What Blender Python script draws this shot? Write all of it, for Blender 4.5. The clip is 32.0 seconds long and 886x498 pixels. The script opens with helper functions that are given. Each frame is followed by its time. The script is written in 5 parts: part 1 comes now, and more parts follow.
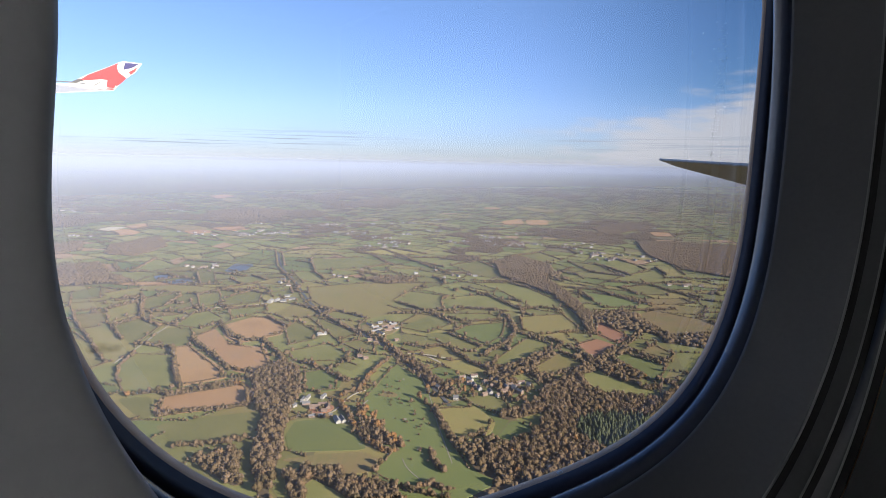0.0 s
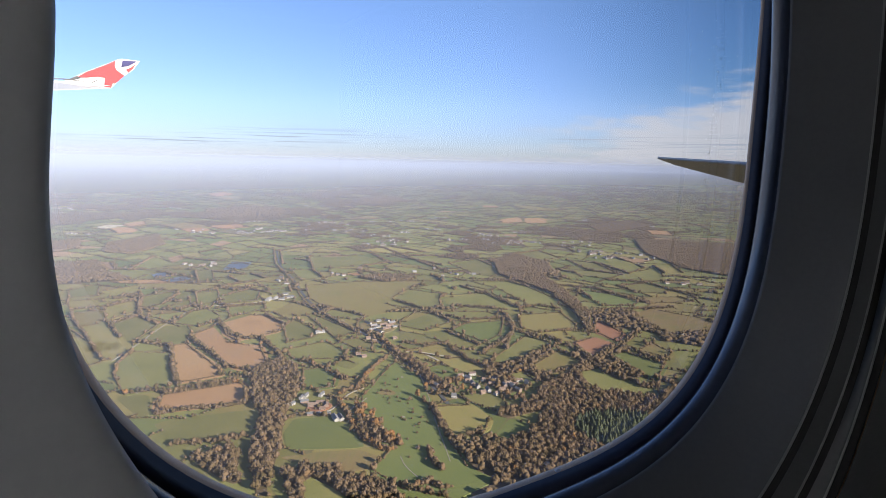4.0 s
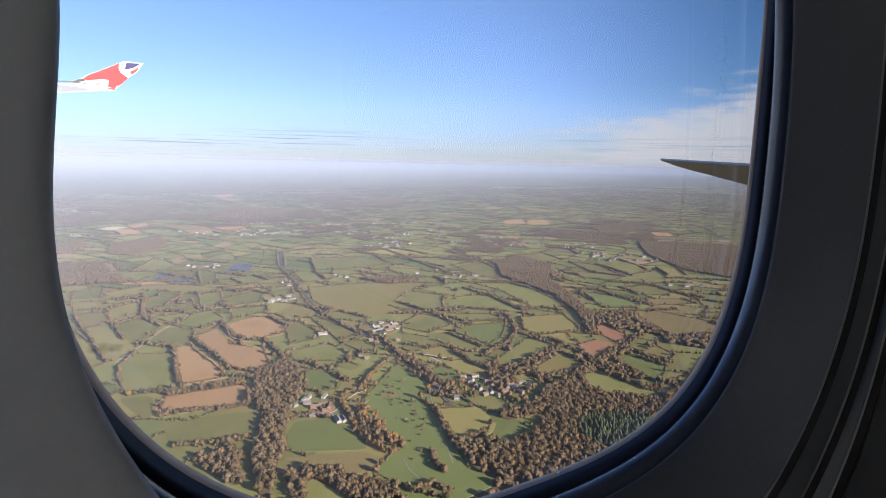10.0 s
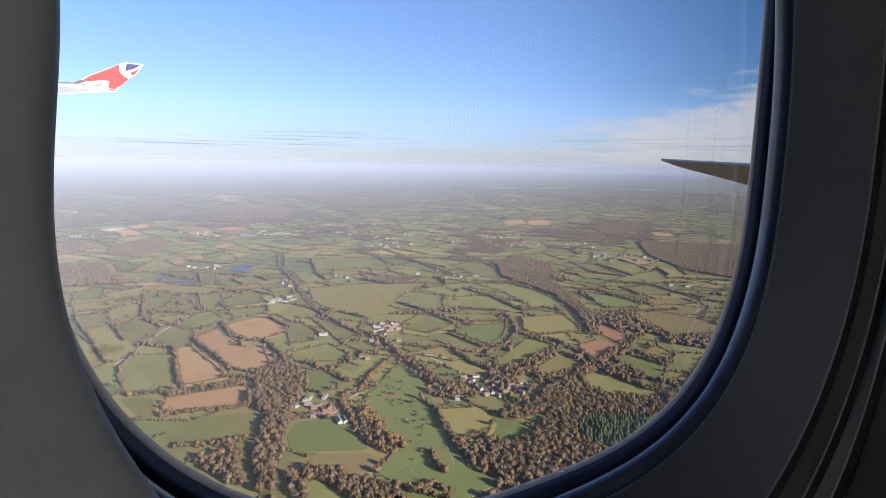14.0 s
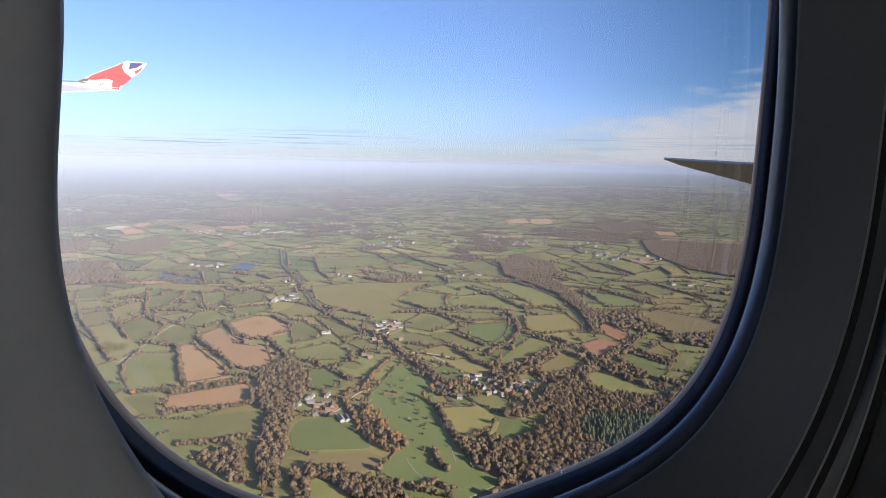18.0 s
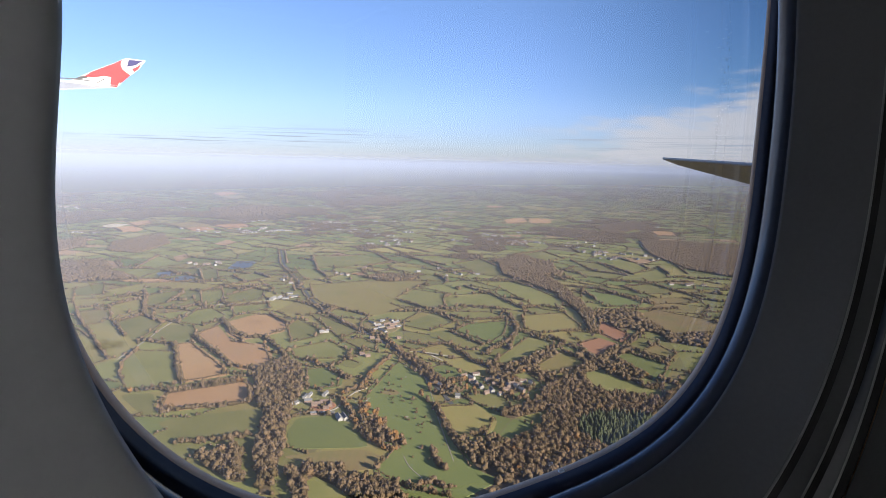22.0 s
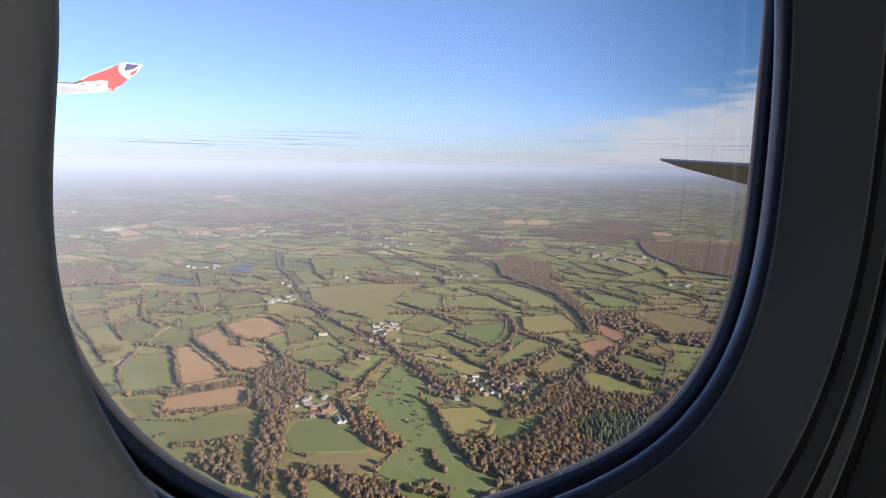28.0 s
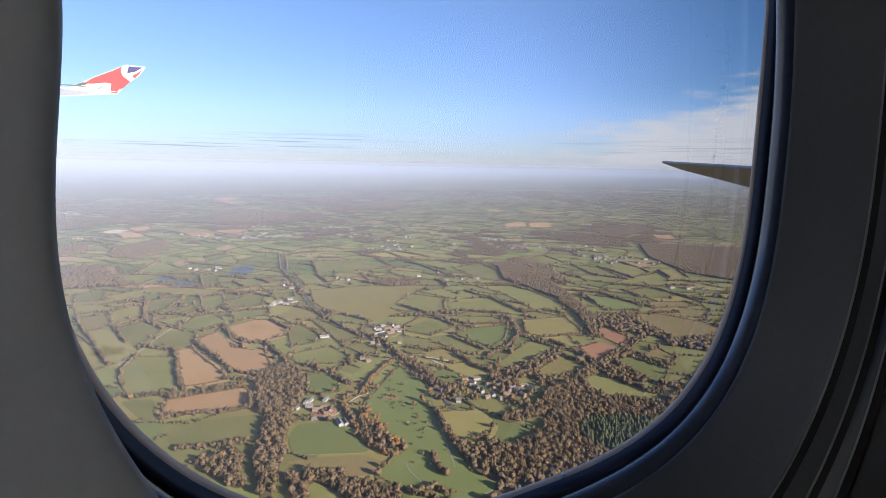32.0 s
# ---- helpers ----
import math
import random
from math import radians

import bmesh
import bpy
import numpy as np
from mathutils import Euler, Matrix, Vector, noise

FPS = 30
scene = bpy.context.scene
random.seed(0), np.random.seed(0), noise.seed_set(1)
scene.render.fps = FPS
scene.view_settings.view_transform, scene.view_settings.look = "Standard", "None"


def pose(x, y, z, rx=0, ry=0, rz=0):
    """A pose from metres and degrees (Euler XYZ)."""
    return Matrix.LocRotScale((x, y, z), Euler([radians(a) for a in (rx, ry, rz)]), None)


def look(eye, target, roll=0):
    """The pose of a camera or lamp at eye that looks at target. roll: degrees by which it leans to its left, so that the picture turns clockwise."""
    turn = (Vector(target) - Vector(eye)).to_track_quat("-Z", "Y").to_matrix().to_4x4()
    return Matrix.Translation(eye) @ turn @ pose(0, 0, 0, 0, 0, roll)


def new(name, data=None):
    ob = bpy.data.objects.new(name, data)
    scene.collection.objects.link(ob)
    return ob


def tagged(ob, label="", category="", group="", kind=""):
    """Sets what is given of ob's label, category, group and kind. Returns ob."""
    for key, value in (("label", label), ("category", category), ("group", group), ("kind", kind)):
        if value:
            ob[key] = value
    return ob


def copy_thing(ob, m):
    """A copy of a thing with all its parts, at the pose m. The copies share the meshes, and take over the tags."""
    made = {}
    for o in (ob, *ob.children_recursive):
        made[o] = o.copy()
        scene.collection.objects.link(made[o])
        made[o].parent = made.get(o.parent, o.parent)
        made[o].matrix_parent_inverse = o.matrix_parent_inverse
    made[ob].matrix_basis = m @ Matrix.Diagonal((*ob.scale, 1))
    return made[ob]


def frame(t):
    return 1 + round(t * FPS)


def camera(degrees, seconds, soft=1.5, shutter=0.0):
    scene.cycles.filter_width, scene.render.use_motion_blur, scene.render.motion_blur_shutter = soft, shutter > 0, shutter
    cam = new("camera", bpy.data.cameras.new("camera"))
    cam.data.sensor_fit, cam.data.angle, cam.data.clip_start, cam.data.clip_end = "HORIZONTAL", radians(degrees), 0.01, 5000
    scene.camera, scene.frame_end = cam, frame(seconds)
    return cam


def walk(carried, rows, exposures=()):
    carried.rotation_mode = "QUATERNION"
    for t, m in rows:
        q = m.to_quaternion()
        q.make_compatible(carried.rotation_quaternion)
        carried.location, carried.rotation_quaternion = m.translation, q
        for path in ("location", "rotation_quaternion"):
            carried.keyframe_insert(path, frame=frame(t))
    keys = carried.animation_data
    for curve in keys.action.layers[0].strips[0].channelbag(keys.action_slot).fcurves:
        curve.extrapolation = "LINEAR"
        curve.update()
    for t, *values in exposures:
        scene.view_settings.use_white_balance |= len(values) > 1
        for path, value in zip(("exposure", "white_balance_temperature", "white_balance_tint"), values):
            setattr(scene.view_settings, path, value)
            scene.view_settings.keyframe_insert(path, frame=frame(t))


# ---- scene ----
# An airliner's cabin window: the aircraft is the place, the eye is held close to the pane
EYE = 410.0
cam = camera(74.1, 32.0, soft=0.85)
# seconds, and the small turns of the held camera: yaw, pitch, roll
SWAY = [
    (0.0, -0.23, 0.01, -0.25),
    (0.5, -0.24, 0.00, -0.22),
    (1.0, -0.26, 0.01, -0.19),
    (1.5, -0.28, 0.03, -0.13),
    (2.0, -0.30, 0.01, -0.13),
    (2.5, -0.32, -0.07, -0.21),
    (3.0, -0.32, -0.14, -0.26),
    (3.5, -0.32, -0.16, -0.25),
    (5.5, -0.73, -0.25, -0.07),
    (6.0, -0.71, -0.28, -0.10),
    (6.5, -0.56, -0.27, -0.18),
    (7.0, -0.38, -0.22, -0.25),
    (7.5, -0.26, -0.16, -0.30),
    (8.0, -0.22, -0.12, -0.30),
    (8.5, -0.21, -0.09, -0.25),
    (9.0, -0.22, -0.06, -0.23),
    (9.5, -0.20, -0.03, -0.18),
    (10.0, -0.13, -0.00, -0.21),
    (10.5, -0.08, -0.03, -0.20),
    (11.0, -0.06, -0.08, -0.18),
    (11.5, -0.06, -0.09, -0.20),
    (12.0, -0.07, -0.05, -0.26),
    (12.5, -0.08, 0.03, -0.30),
    (13.0, -0.08, 0.07, -0.30),
    (13.5, -0.10, 0.06, -0.31),
    (15.5, 0.06, 0.02, -0.22),
    (16.0, 0.06, 0.01, -0.13),
    (16.5, 0.07, -0.05, -0.10),
    (17.0, 0.11, -0.10, -0.13),
    (17.5, 0.17, -0.09, -0.19),
    (18.0, 0.17, -0.07, -0.21),
    (18.5, 0.09, -0.04, -0.12),
    (19.0, 0.00, -0.02, -0.00),
    (19.5, -0.06, -0.03, 0.07),
    (20.0, -0.09, -0.05, 0.09),
    (20.5, -0.10, -0.11, 0.07),
    (21.0, -0.07, -0.16, 0.03),
    (21.5, -0.02, -0.17, 0.00),
    (22.0, 0.01, -0.17, 0.00),
    (22.5, -0.05, -0.17, 0.00),
    (23.0, -0.13, -0.17, 0.00),
    (23.5, -0.13, -0.16, -0.01),
    (24.0, -0.13, -0.15, -0.03),
    (24.5, -0.15, -0.13, -0.05),
    (25.0, -0.17, -0.08, -0.02),
    (25.5, -0.17, -0.03, 0.00),
    (27.5, -0.10, -0.05, -0.24),
    (28.0, -0.13, 0.04, -0.34),
    (28.5, -0.18, 0.16, -0.37),
    (29.0, -0.22, 0.26, -0.29),
    (29.5, -0.23, 0.29, -0.20),
    (30.0, -0.17, 0.26, -0.18),
    (30.5, -0.10, 0.25, -0.20),
    (31.0, -0.04, 0.27, -0.25),
    (31.5, 0.02, 0.27, -0.27),
    (32.0, 0.03, 0.27, -0.27),
]
BASE = pose(0, 0, EYE, 90 - 8.2, 0, 0)
walk(cam, [(t, BASE @ pose(0, 0, 0, p, y, r + 1.4)) for t, y, p, r in SWAY], [(0.0, 1.50), (32.0, 1.50)])

# ---- light ----
SUN_EL, SUN_AZ = 20.0, 125.0
sky = bpy.data.worlds.new("sky")
scene.world = sky
sky.use_nodes = True
SKY_STRENGTH = 0.079


def build_sky(w):
    nt = w.node_tree
    N, L = nt.nodes, nt.links
    N.clear()
    out, bg = N.new("ShaderNodeOutputWorld"), N.new("ShaderNodeBackground")
    tex = N.new("ShaderNodeTexSky")
    tex.sky_type, tex.sun_disc = "NISHITA", False
    tex.sun_elevation, tex.sun_rotation = radians(SUN_EL), radians(SUN_AZ)
    tex.altitude, tex.air_density, tex.dust_density, tex.ozone_density = 400, 1.0, 0.1, 3.0
    bg.inputs["Strength"].default_value = SKY_STRENGTH
    # streaks of high cloud low over the horizon on the right
    co = N.new("ShaderNodeTexCoord")
    sep = N.new("ShaderNodeSeparateXYZ")
    L.new(co.outputs["Generated"], sep.inputs[0])

    def math(op, a, b=None, c=None):
        m = N.new("ShaderNodeMath")
        m.operation = op
        for i, v in enumerate((a, b, c)):
            if v is None:
                continue
            if isinstance(v, (int, float)):
                m.inputs[i].default_value = v
            else:
                L.new(v, m.inputs[i])
        return m.outputs[0]

    def ramp(v, lo, hi):
        m = N.new("ShaderNodeMapRange")
        m.interpolation_type = "SMOOTHSTEP"
        L.new(v, m.inputs["Value"])
        m.inputs["From Min"].default_value, m.inputs["From Max"].default_value = lo, hi
        return m.outputs["Result"]

    def streak(scale, z, seed):
        mp, no = N.new("ShaderNodeMapping"), N.new("ShaderNodeTexNoise")
        mp.inputs["Scale"].default_value = (scale, scale, z)
        mp.inputs["Location"].default_value = (seed, seed, 0)
        L.new(co.outputs["Generated"], mp.inputs["Vector"])
        L.new(mp.outputs[0], no.inputs["Vector"])
        no.inputs["Scale"].default_value, no.inputs["Detail"].default_value = 1.0, 6.0
        return no.outputs["Fac"]

    az = math("ARCTAN2", sep.outputs["X"], sep.outputs["Y"])
    el = sep.outputs["Z"]
    body = math("MULTIPLY_ADD", streak(7, 46, 2.0), 0.62, math("MULTIPLY", streak(26, 120, 5.0), 0.38))
    # the bank's top climbs towards the tail
    top = math("MULTIPLY", math("SUBTRACT", math("MULTIPLY_ADD", az, 0.32, -0.014), el), 3.4)
    body = math("ADD", body, math("MAXIMUM", math("MINIMUM", top, 0.2), -0.35))
    right = math("MULTIPLY", ramp(az, 0.03, 0.22), ramp(body, 0.44, 0.70))
    low = math("MULTIPLY", math("MULTIPLY", ramp(el, 0.016, 0.026), math("SUBTRACT", 1.0, ramp(el, 0.034, 0.06))), ramp(streak(5, 420, 7.3), 0.52, 0.6))
    cover = math("MULTIPLY", right, 0.85)
    mix = N.new("ShaderNodeMix")
    mix.data_type = "RGBA"
    L.new(cover, mix.inputs["Factor"])
    hue = N.new("ShaderNodeMix")
    hue.data_type, hue.blend_type = "RGBA", "MULTIPLY"
    hue.inputs["Factor"].default_value = 1.0
    hue.inputs["B"].default_value = (0.935, 0.895, 1.11, 1)
    L.new(tex.outputs["Color"], hue.inputs["A"])
    # thin high veil: the glare low over the horizon is subdued and bluish
    dim = N.new("ShaderNodeValToRGB")
    L.new(el, dim.inputs["Fac"])
    stops = dim.color_ramp.elements
    for i, (at, c) in enumerate(((0.0, (0.53, 0.60, 0.735, 1)), (0.28, (0.93, 0.975, 0.96, 1)))):
        stops[i].position, stops[i].color = at, c
    stop = stops.new(0.09)
    stop.color = (0.81, 0.85, 0.99, 1)
    # deeper blue a quarter turn from the sun
    side = N.new("ShaderNodeMix")
    side.data_type = "RGBA"
    L.new(math("MULTIPLY", ramp(az, 0.05, 0.62), ramp(el, 0.02, 0.14)), side.inputs["Factor"])
    L.new(dim.outputs["Color"], side.inputs["A"])
    side.inputs["B"].default_value = (0.325, 0.495, 0.585, 1)
    veil = N.new("ShaderNodeMix")
    veil.data_type, veil.blend_type = "RGBA", "MULTIPLY"
    veil.inputs["Factor"].default_value = 1.0
    L.new(hue.outputs["Result"], veil.inputs["A"])
    L.new(side.outputs["Result"], veil.inputs["B"])
    L.new(veil.outputs["Result"], mix.inputs["A"])
    mix.inputs["B"].default_value = CLOUD
    # thin grey-blue bars of cloud just over the horizon
    bars = N.new("ShaderNodeMix")
    bars.data_type = "RGBA"
    L.new(math("MULTIPLY", math("MULTIPLY", low, ramp(streak(2.5, 14, 3.0), 0.40, 0.55)), 0.9), bars.inputs["Factor"])
    L.new(mix.outputs["Result"], bars.inputs["A"])
    bars.inputs["B"].default_value = (2.5, 2.8, 3.5, 1)
    L.new(bars.outputs["Result"], bg.inputs["Color"])
    L.new(bg.outputs[0], out.inputs["Surface"])


CLOUD = (4.0, 3.95, 4.25, 1)
build_sky(sky)
a, e = radians(SUN_AZ), radians(SUN_EL)
SUN_WAY = Vector((math.sin(a) * math.cos(e), math.cos(a) * math.cos(e), math.sin(e)))
sun = new("sun", bpy.data.lights.new("sun", "SUN"))
sun.data.energy, sun.data.angle, sun.data.color = 5.0, radians(0.53), (1.0, 0.885, 0.75)
sun.matrix_world = look((0, 0, 600), Vector((0, 0, 600)) - SUN_WAY)


# ---- materials ----
def material(name, colors, rough=0.8, metal=0.0, scale=1.0, fine=12.0, bump=0.0, spread=0.0, by="", spec=0.5, rows=0.0):
    """colors: two or more base colours, mixed by noise of two sizes; spread: how far objects differ; by: an attribute that picks the colour."""
    m = bpy.data.materials.new(name)
    m.use_nodes = True
    nt = m.node_tree
    N, L = nt.nodes, nt.links
    p = N["Principled BSDF"]
    p.inputs["Roughness"].default_value, p.inputs["Metallic"].default_value = rough, metal
    p.inputs["Specular IOR Level"].default_value = spec
    co = N.new("ShaderNodeTexCoord")
    n1, n2 = N.new("ShaderNodeTexNoise"), N.new("ShaderNodeTexNoise")
    for n, s, d in ((n1, scale, 3.0), (n2, scale * fine, 4.0)):
        n.inputs["Scale"].default_value, n.inputs["Detail"].default_value = s, d
        L.new(co.outputs["Object"], n.inputs["Vector"])
    add = N.new("ShaderNodeMath")
    add.operation = "MULTIPLY_ADD"
    L.new(n2.outputs["Fac"], add.inputs[0])
    add.inputs[1].default_value = 0.45
    sub = N.new("ShaderNodeMath")
    sub.operation = "MULTIPLY_ADD"
    L.new(n1.outputs["Fac"], sub.inputs[0])
    sub.inputs[1].default_value, sub.inputs[2].default_value = 1.0, -0.22
    L.new(sub.outputs[0], add.inputs[2])
    value = add.outputs[0]
    if rows:
        # drill and mowing lines, turned its own way in every field
        oi2, rot, wav = N.new("ShaderNodeObjectInfo"), N.new("ShaderNodeVectorRotate"), N.new("ShaderNodeTexWave")
        rot.rotation_type = "Z_AXIS"
        ang = N.new("ShaderNodeMath")
        ang.operation = "MULTIPLY"
        L.new(oi2.outputs["Random"], ang.inputs[0])
        ang.inputs[1].default_value = 6.28
        L.new(co.outputs["Object"], rot.inputs["Vector"])
        L.new(ang.outputs[0], rot.inputs["Angle"])
        L.new(rot.outputs[0], wav.inputs["Vector"])
        wav.inputs["Scale"].default_value, wav.inputs["Distortion"].default_value = 0.026, 0.6
        wav.inputs["Detail"].default_value = 1.0
        row = N.new("ShaderNodeMath")
        row.operation = "MULTIPLY_ADD"
        L.new(wav.outputs["Fac"], row.inputs[0])
        row.inputs[1].default_value = rows
        L.new(value, row.inputs[2])
        value = row.outputs[0]
    if by:
        at = N.new("ShaderNodeAttribute")
        at.attribute_name = by
        mixv = N.new("ShaderNodeMath")
        mixv.operation = "MULTIPLY_ADD"
        L.new(value, mixv.inputs[0])
        mixv.inputs[1].default_value = 0.35
        L.new(at.outputs["Fac"], mixv.inputs[2])
        value = mixv.outputs[0]
    cr = N.new("ShaderNodeValToRGB")
    el = cr.color_ramp.elements
    while len(el) < len(colors):
        el.new(0.5)
    for i, c in enumerate(colors):
        u = i / (len(colors) - 1)
        el[i].position = u * 1.1 + 0.08 if by else 0.3 + 0.42 * u
        el[i].color = (*c, 1)
    L.new(value, cr.inputs["Fac"])
    color = cr.outputs["Color"]
    if spread:
        oi = N.new("ShaderNodeObjectInfo")
        hs = N.new("ShaderNodeHueSaturation")
        for sock, lo, hi in (("Value", 1 - spread, 1 + spread), ("Hue", 0.5 - spread * 0.06, 0.5 + spread * 0.06)):
            mr = N.new("ShaderNodeMapRange")
            L.new(oi.outputs["Random"], mr.inputs["Value"])
            mr.inputs["To Min"].default_value, mr.inputs["To Max"].default_value = lo, hi
            L.new(mr.outputs["Result"], hs.inputs[sock])
        L.new(color, hs.inputs["Color"])
        color = hs.outputs["Color"]
    L.new(color, p.inputs["Base Color"])
    if bump:
        b = N.new("ShaderNodeBump")
        b.inputs["Strength"].default_value, b.inputs["Distance"].default_value = 1.0, bump
        L.new(n2.outputs["Fac"], b.inputs["Height"])
        L.new(b.outputs[0], p.inputs["Normal"])
    return m


M = {
    "ground": material("rough_grass", [(0.13, 0.12, 0.058), (0.15, 0.12, 0.068), (0.13, 0.13, 0.06)], 1.0, scale=0.006, fine=14, spec=0.1),
    "pasture": material("pasture", [(0.152, 0.152, 0.054), (0.176, 0.170, 0.063), (0.200, 0.180, 0.070)], 1.0, scale=0.012, fine=18, spread=0.13, spec=0.1),
    "lush": material("lush_grass", [(0.124, 0.146, 0.052), (0.146, 0.160, 0.057)], 1.0, scale=0.012, fine=18, spread=0.10, spec=0.1),
    "meadow": material("dry_meadow", [(0.190, 0.176, 0.060), (0.226, 0.184, 0.072), (0.214, 0.192, 0.070)], 1.0, scale=0.012, fine=16, spread=0.12, spec=0.1),
    "ploughed": material("ploughed_soil", [(0.275, 0.165, 0.085), (0.325, 0.195, 0.102), (0.295, 0.19, 0.105)], 1.0, scale=0.010, fine=22, spread=0.10, spec=0.1, rows=0.10),
    "ploughred": material("red_soil", [(0.25, 0.125, 0.075), (0.29, 0.15, 0.09)], 1.0, scale=0.010, fine=22, spread=0.05, spec=0.1, rows=0.12),
    "fallow": material("fallow_ground", [(0.18, 0.13, 0.065), (0.21, 0.16, 0.075), (0.17, 0.15, 0.06)], 1.0, scale=0.010, fine=18, spread=0.08, spec=0.1, rows=0.10),
    "trees": material("autumn_leaves", [(0.058, 0.049, 0.024), (0.085, 0.062, 0.031), (0.112, 0.079, 0.045), (0.138, 0.097, 0.060), (0.155, 0.095, 0.046), (0.185, 0.100, 0.040)], 1.0, scale=0.25, fine=5, bump=0.5, by="tint", spec=0.1),
    "conifers": material("conifer_needles", [(0.05, 0.062, 0.036), (0.066, 0.076, 0.042), (0.08, 0.082, 0.046)], 1.0, scale=0.25, fine=5, bump=0.5, by="tint", spec=0.1),
    "litter": material("leaf_litter", [(0.085, 0.066, 0.04), (0.115, 0.085, 0.052), (0.10, 0.085, 0.045)], 1.0, scale=0.05, fine=12, spec=0.1),
    "bark": material("bark", [(0.09, 0.07, 0.05), (0.15, 0.12, 0.09)], 1.0, scale=0.6),
    "water": material("pond_water", [(0.045, 0.048, 0.046), (0.065, 0.062, 0.055)], 0.3, scale=0.05, spec=0.35),
    "asphalt": material("asphalt", [(0.06, 0.06, 0.062), (0.085, 0.083, 0.08)], 0.9, scale=0.05),
    "gravel": material("pale_gravel", [(0.20, 0.18, 0.145), (0.27, 0.24, 0.195)], 1.0, scale=0.08),
    "chalk": material("pale_chalk", [(0.34, 0.30, 0.22), (0.42, 0.37, 0.28)], 1.0, scale=0.08, spec=0.1),
    "white_wall": material("white_plaster", [(0.25, 0.24, 0.225), (0.33, 0.32, 0.30)], 0.9, scale=0.3),
    "brick_wall": material("red_brickwork", [(0.17, 0.122, 0.098), (0.22, 0.16, 0.128)], 0.9, scale=0.5),
    "tile_roof": material("brown_roof_tiles", [(0.12, 0.085, 0.068), (0.165, 0.113, 0.09)], 0.9, scale=0.5, spread=0.15),
    "slate_roof": material("grey_roof_sheet", [(0.09, 0.092, 0.098), (0.14, 0.142, 0.15)], 0.85, scale=0.3, spread=0.2, spec=0.15),
    "pale_roof": material("pale_roof_sheet", [(0.16, 0.16, 0.165), (0.22, 0.22, 0.225)], 0.85, scale=0.3, spread=0.15, spec=0.15),
    "window_dark": material("dark_window", [(0.03, 0.035, 0.045), (0.05, 0.055, 0.065)], 0.2, scale=1.0),
    "door_wood": material("painted_door", [(0.10, 0.07, 0.05), (0.16, 0.11, 0.08)], 0.6, scale=1.0),
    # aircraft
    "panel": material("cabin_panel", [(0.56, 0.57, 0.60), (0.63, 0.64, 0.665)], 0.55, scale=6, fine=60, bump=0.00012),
    "rim": material("rim_highlight", [(0.20, 0.20, 0.205), (0.24, 0.24, 0.245)], 0.4, scale=30),
    # dark tone paints the shade on surround and sidewall; the bezel stays light
    "reveal": material("shaded_surround", [(0.078, 0.082, 0.090), (0.096, 0.100, 0.108)], 0.5, scale=7, fine=60, bump=0.0001),
    "rubber": material("seal_rubber", [(0.050, 0.058, 0.082), (0.064, 0.072, 0.098)], 0.22, spec=0.9, scale=9, fine=30, bump=0.0001),
    "frame_dark": material("frame_dark_paint", [(0.026, 0.032, 0.055), (0.042, 0.050, 0.080)], 0.5, spec=0.25, scale=12, fine=30),
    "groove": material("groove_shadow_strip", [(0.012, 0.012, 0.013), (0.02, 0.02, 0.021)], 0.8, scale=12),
    "skin": material("outer_frame_paint", [(0.55, 0.37, 0.24), (0.62, 0.43, 0.28)], 0.5, scale=20),
    "floor_cloth": material("cabin_carpet", [(0.05, 0.05, 0.08), (0.08, 0.08, 0.11)], 1.0, scale=4),
    "lining": material("cabin_lining", [(0.17, 0.17, 0.17), (0.20, 0.20, 0.20)], 0.7, scale=3),
    "wing_grey": material("wing_paint_grey", [(0.50, 0.51, 0.53), (0.58, 0.59, 0.60)], 0.4, scale=1.5),
    # grey of the painted edge parts, and of shadow lines under the flaps
    "wing_shade": material("wing_shadow_and_grey_paint", [(0.065, 0.07, 0.08), (0.085, 0.09, 0.10)], 0.5, scale=2),
    "wing_white": material("wing_paint_white", [(0.60, 0.60, 0.62), (0.66, 0.66, 0.68)], 0.35, scale=2),
    "wing_red": material("wing_paint_red", [(0.44, 0.060, 0.068), (0.48, 0.068, 0.078)], 0.35, scale=2),
    "wing_navy": material("wing_paint_navy", [(0.05, 0.05, 0.14), (0.065, 0.065, 0.17)], 0.35, scale=2),
    "tail_under": material("tail_paint", [(0.225, 0.225, 0.235), (0.275, 0.272, 0.28)], 0.55, scale=1.2, fine=9),
    "bare_metal": material("leading_edge_metal", [(0.46, 0.45, 0.43), (0.54, 0.53, 0.51)], 0.7, 0.0, scale=3, spec=0.2),
    "speck": material("dried_droplet", [(0.36, 0.38, 0.42), (0.46, 0.48, 0.52)], 0.6, scale=400),
    "clip_white": material("pale_clip", [(0.6, 0.62, 0.66), (0.7, 0.72, 0.75)], 0.3, scale=40),
}


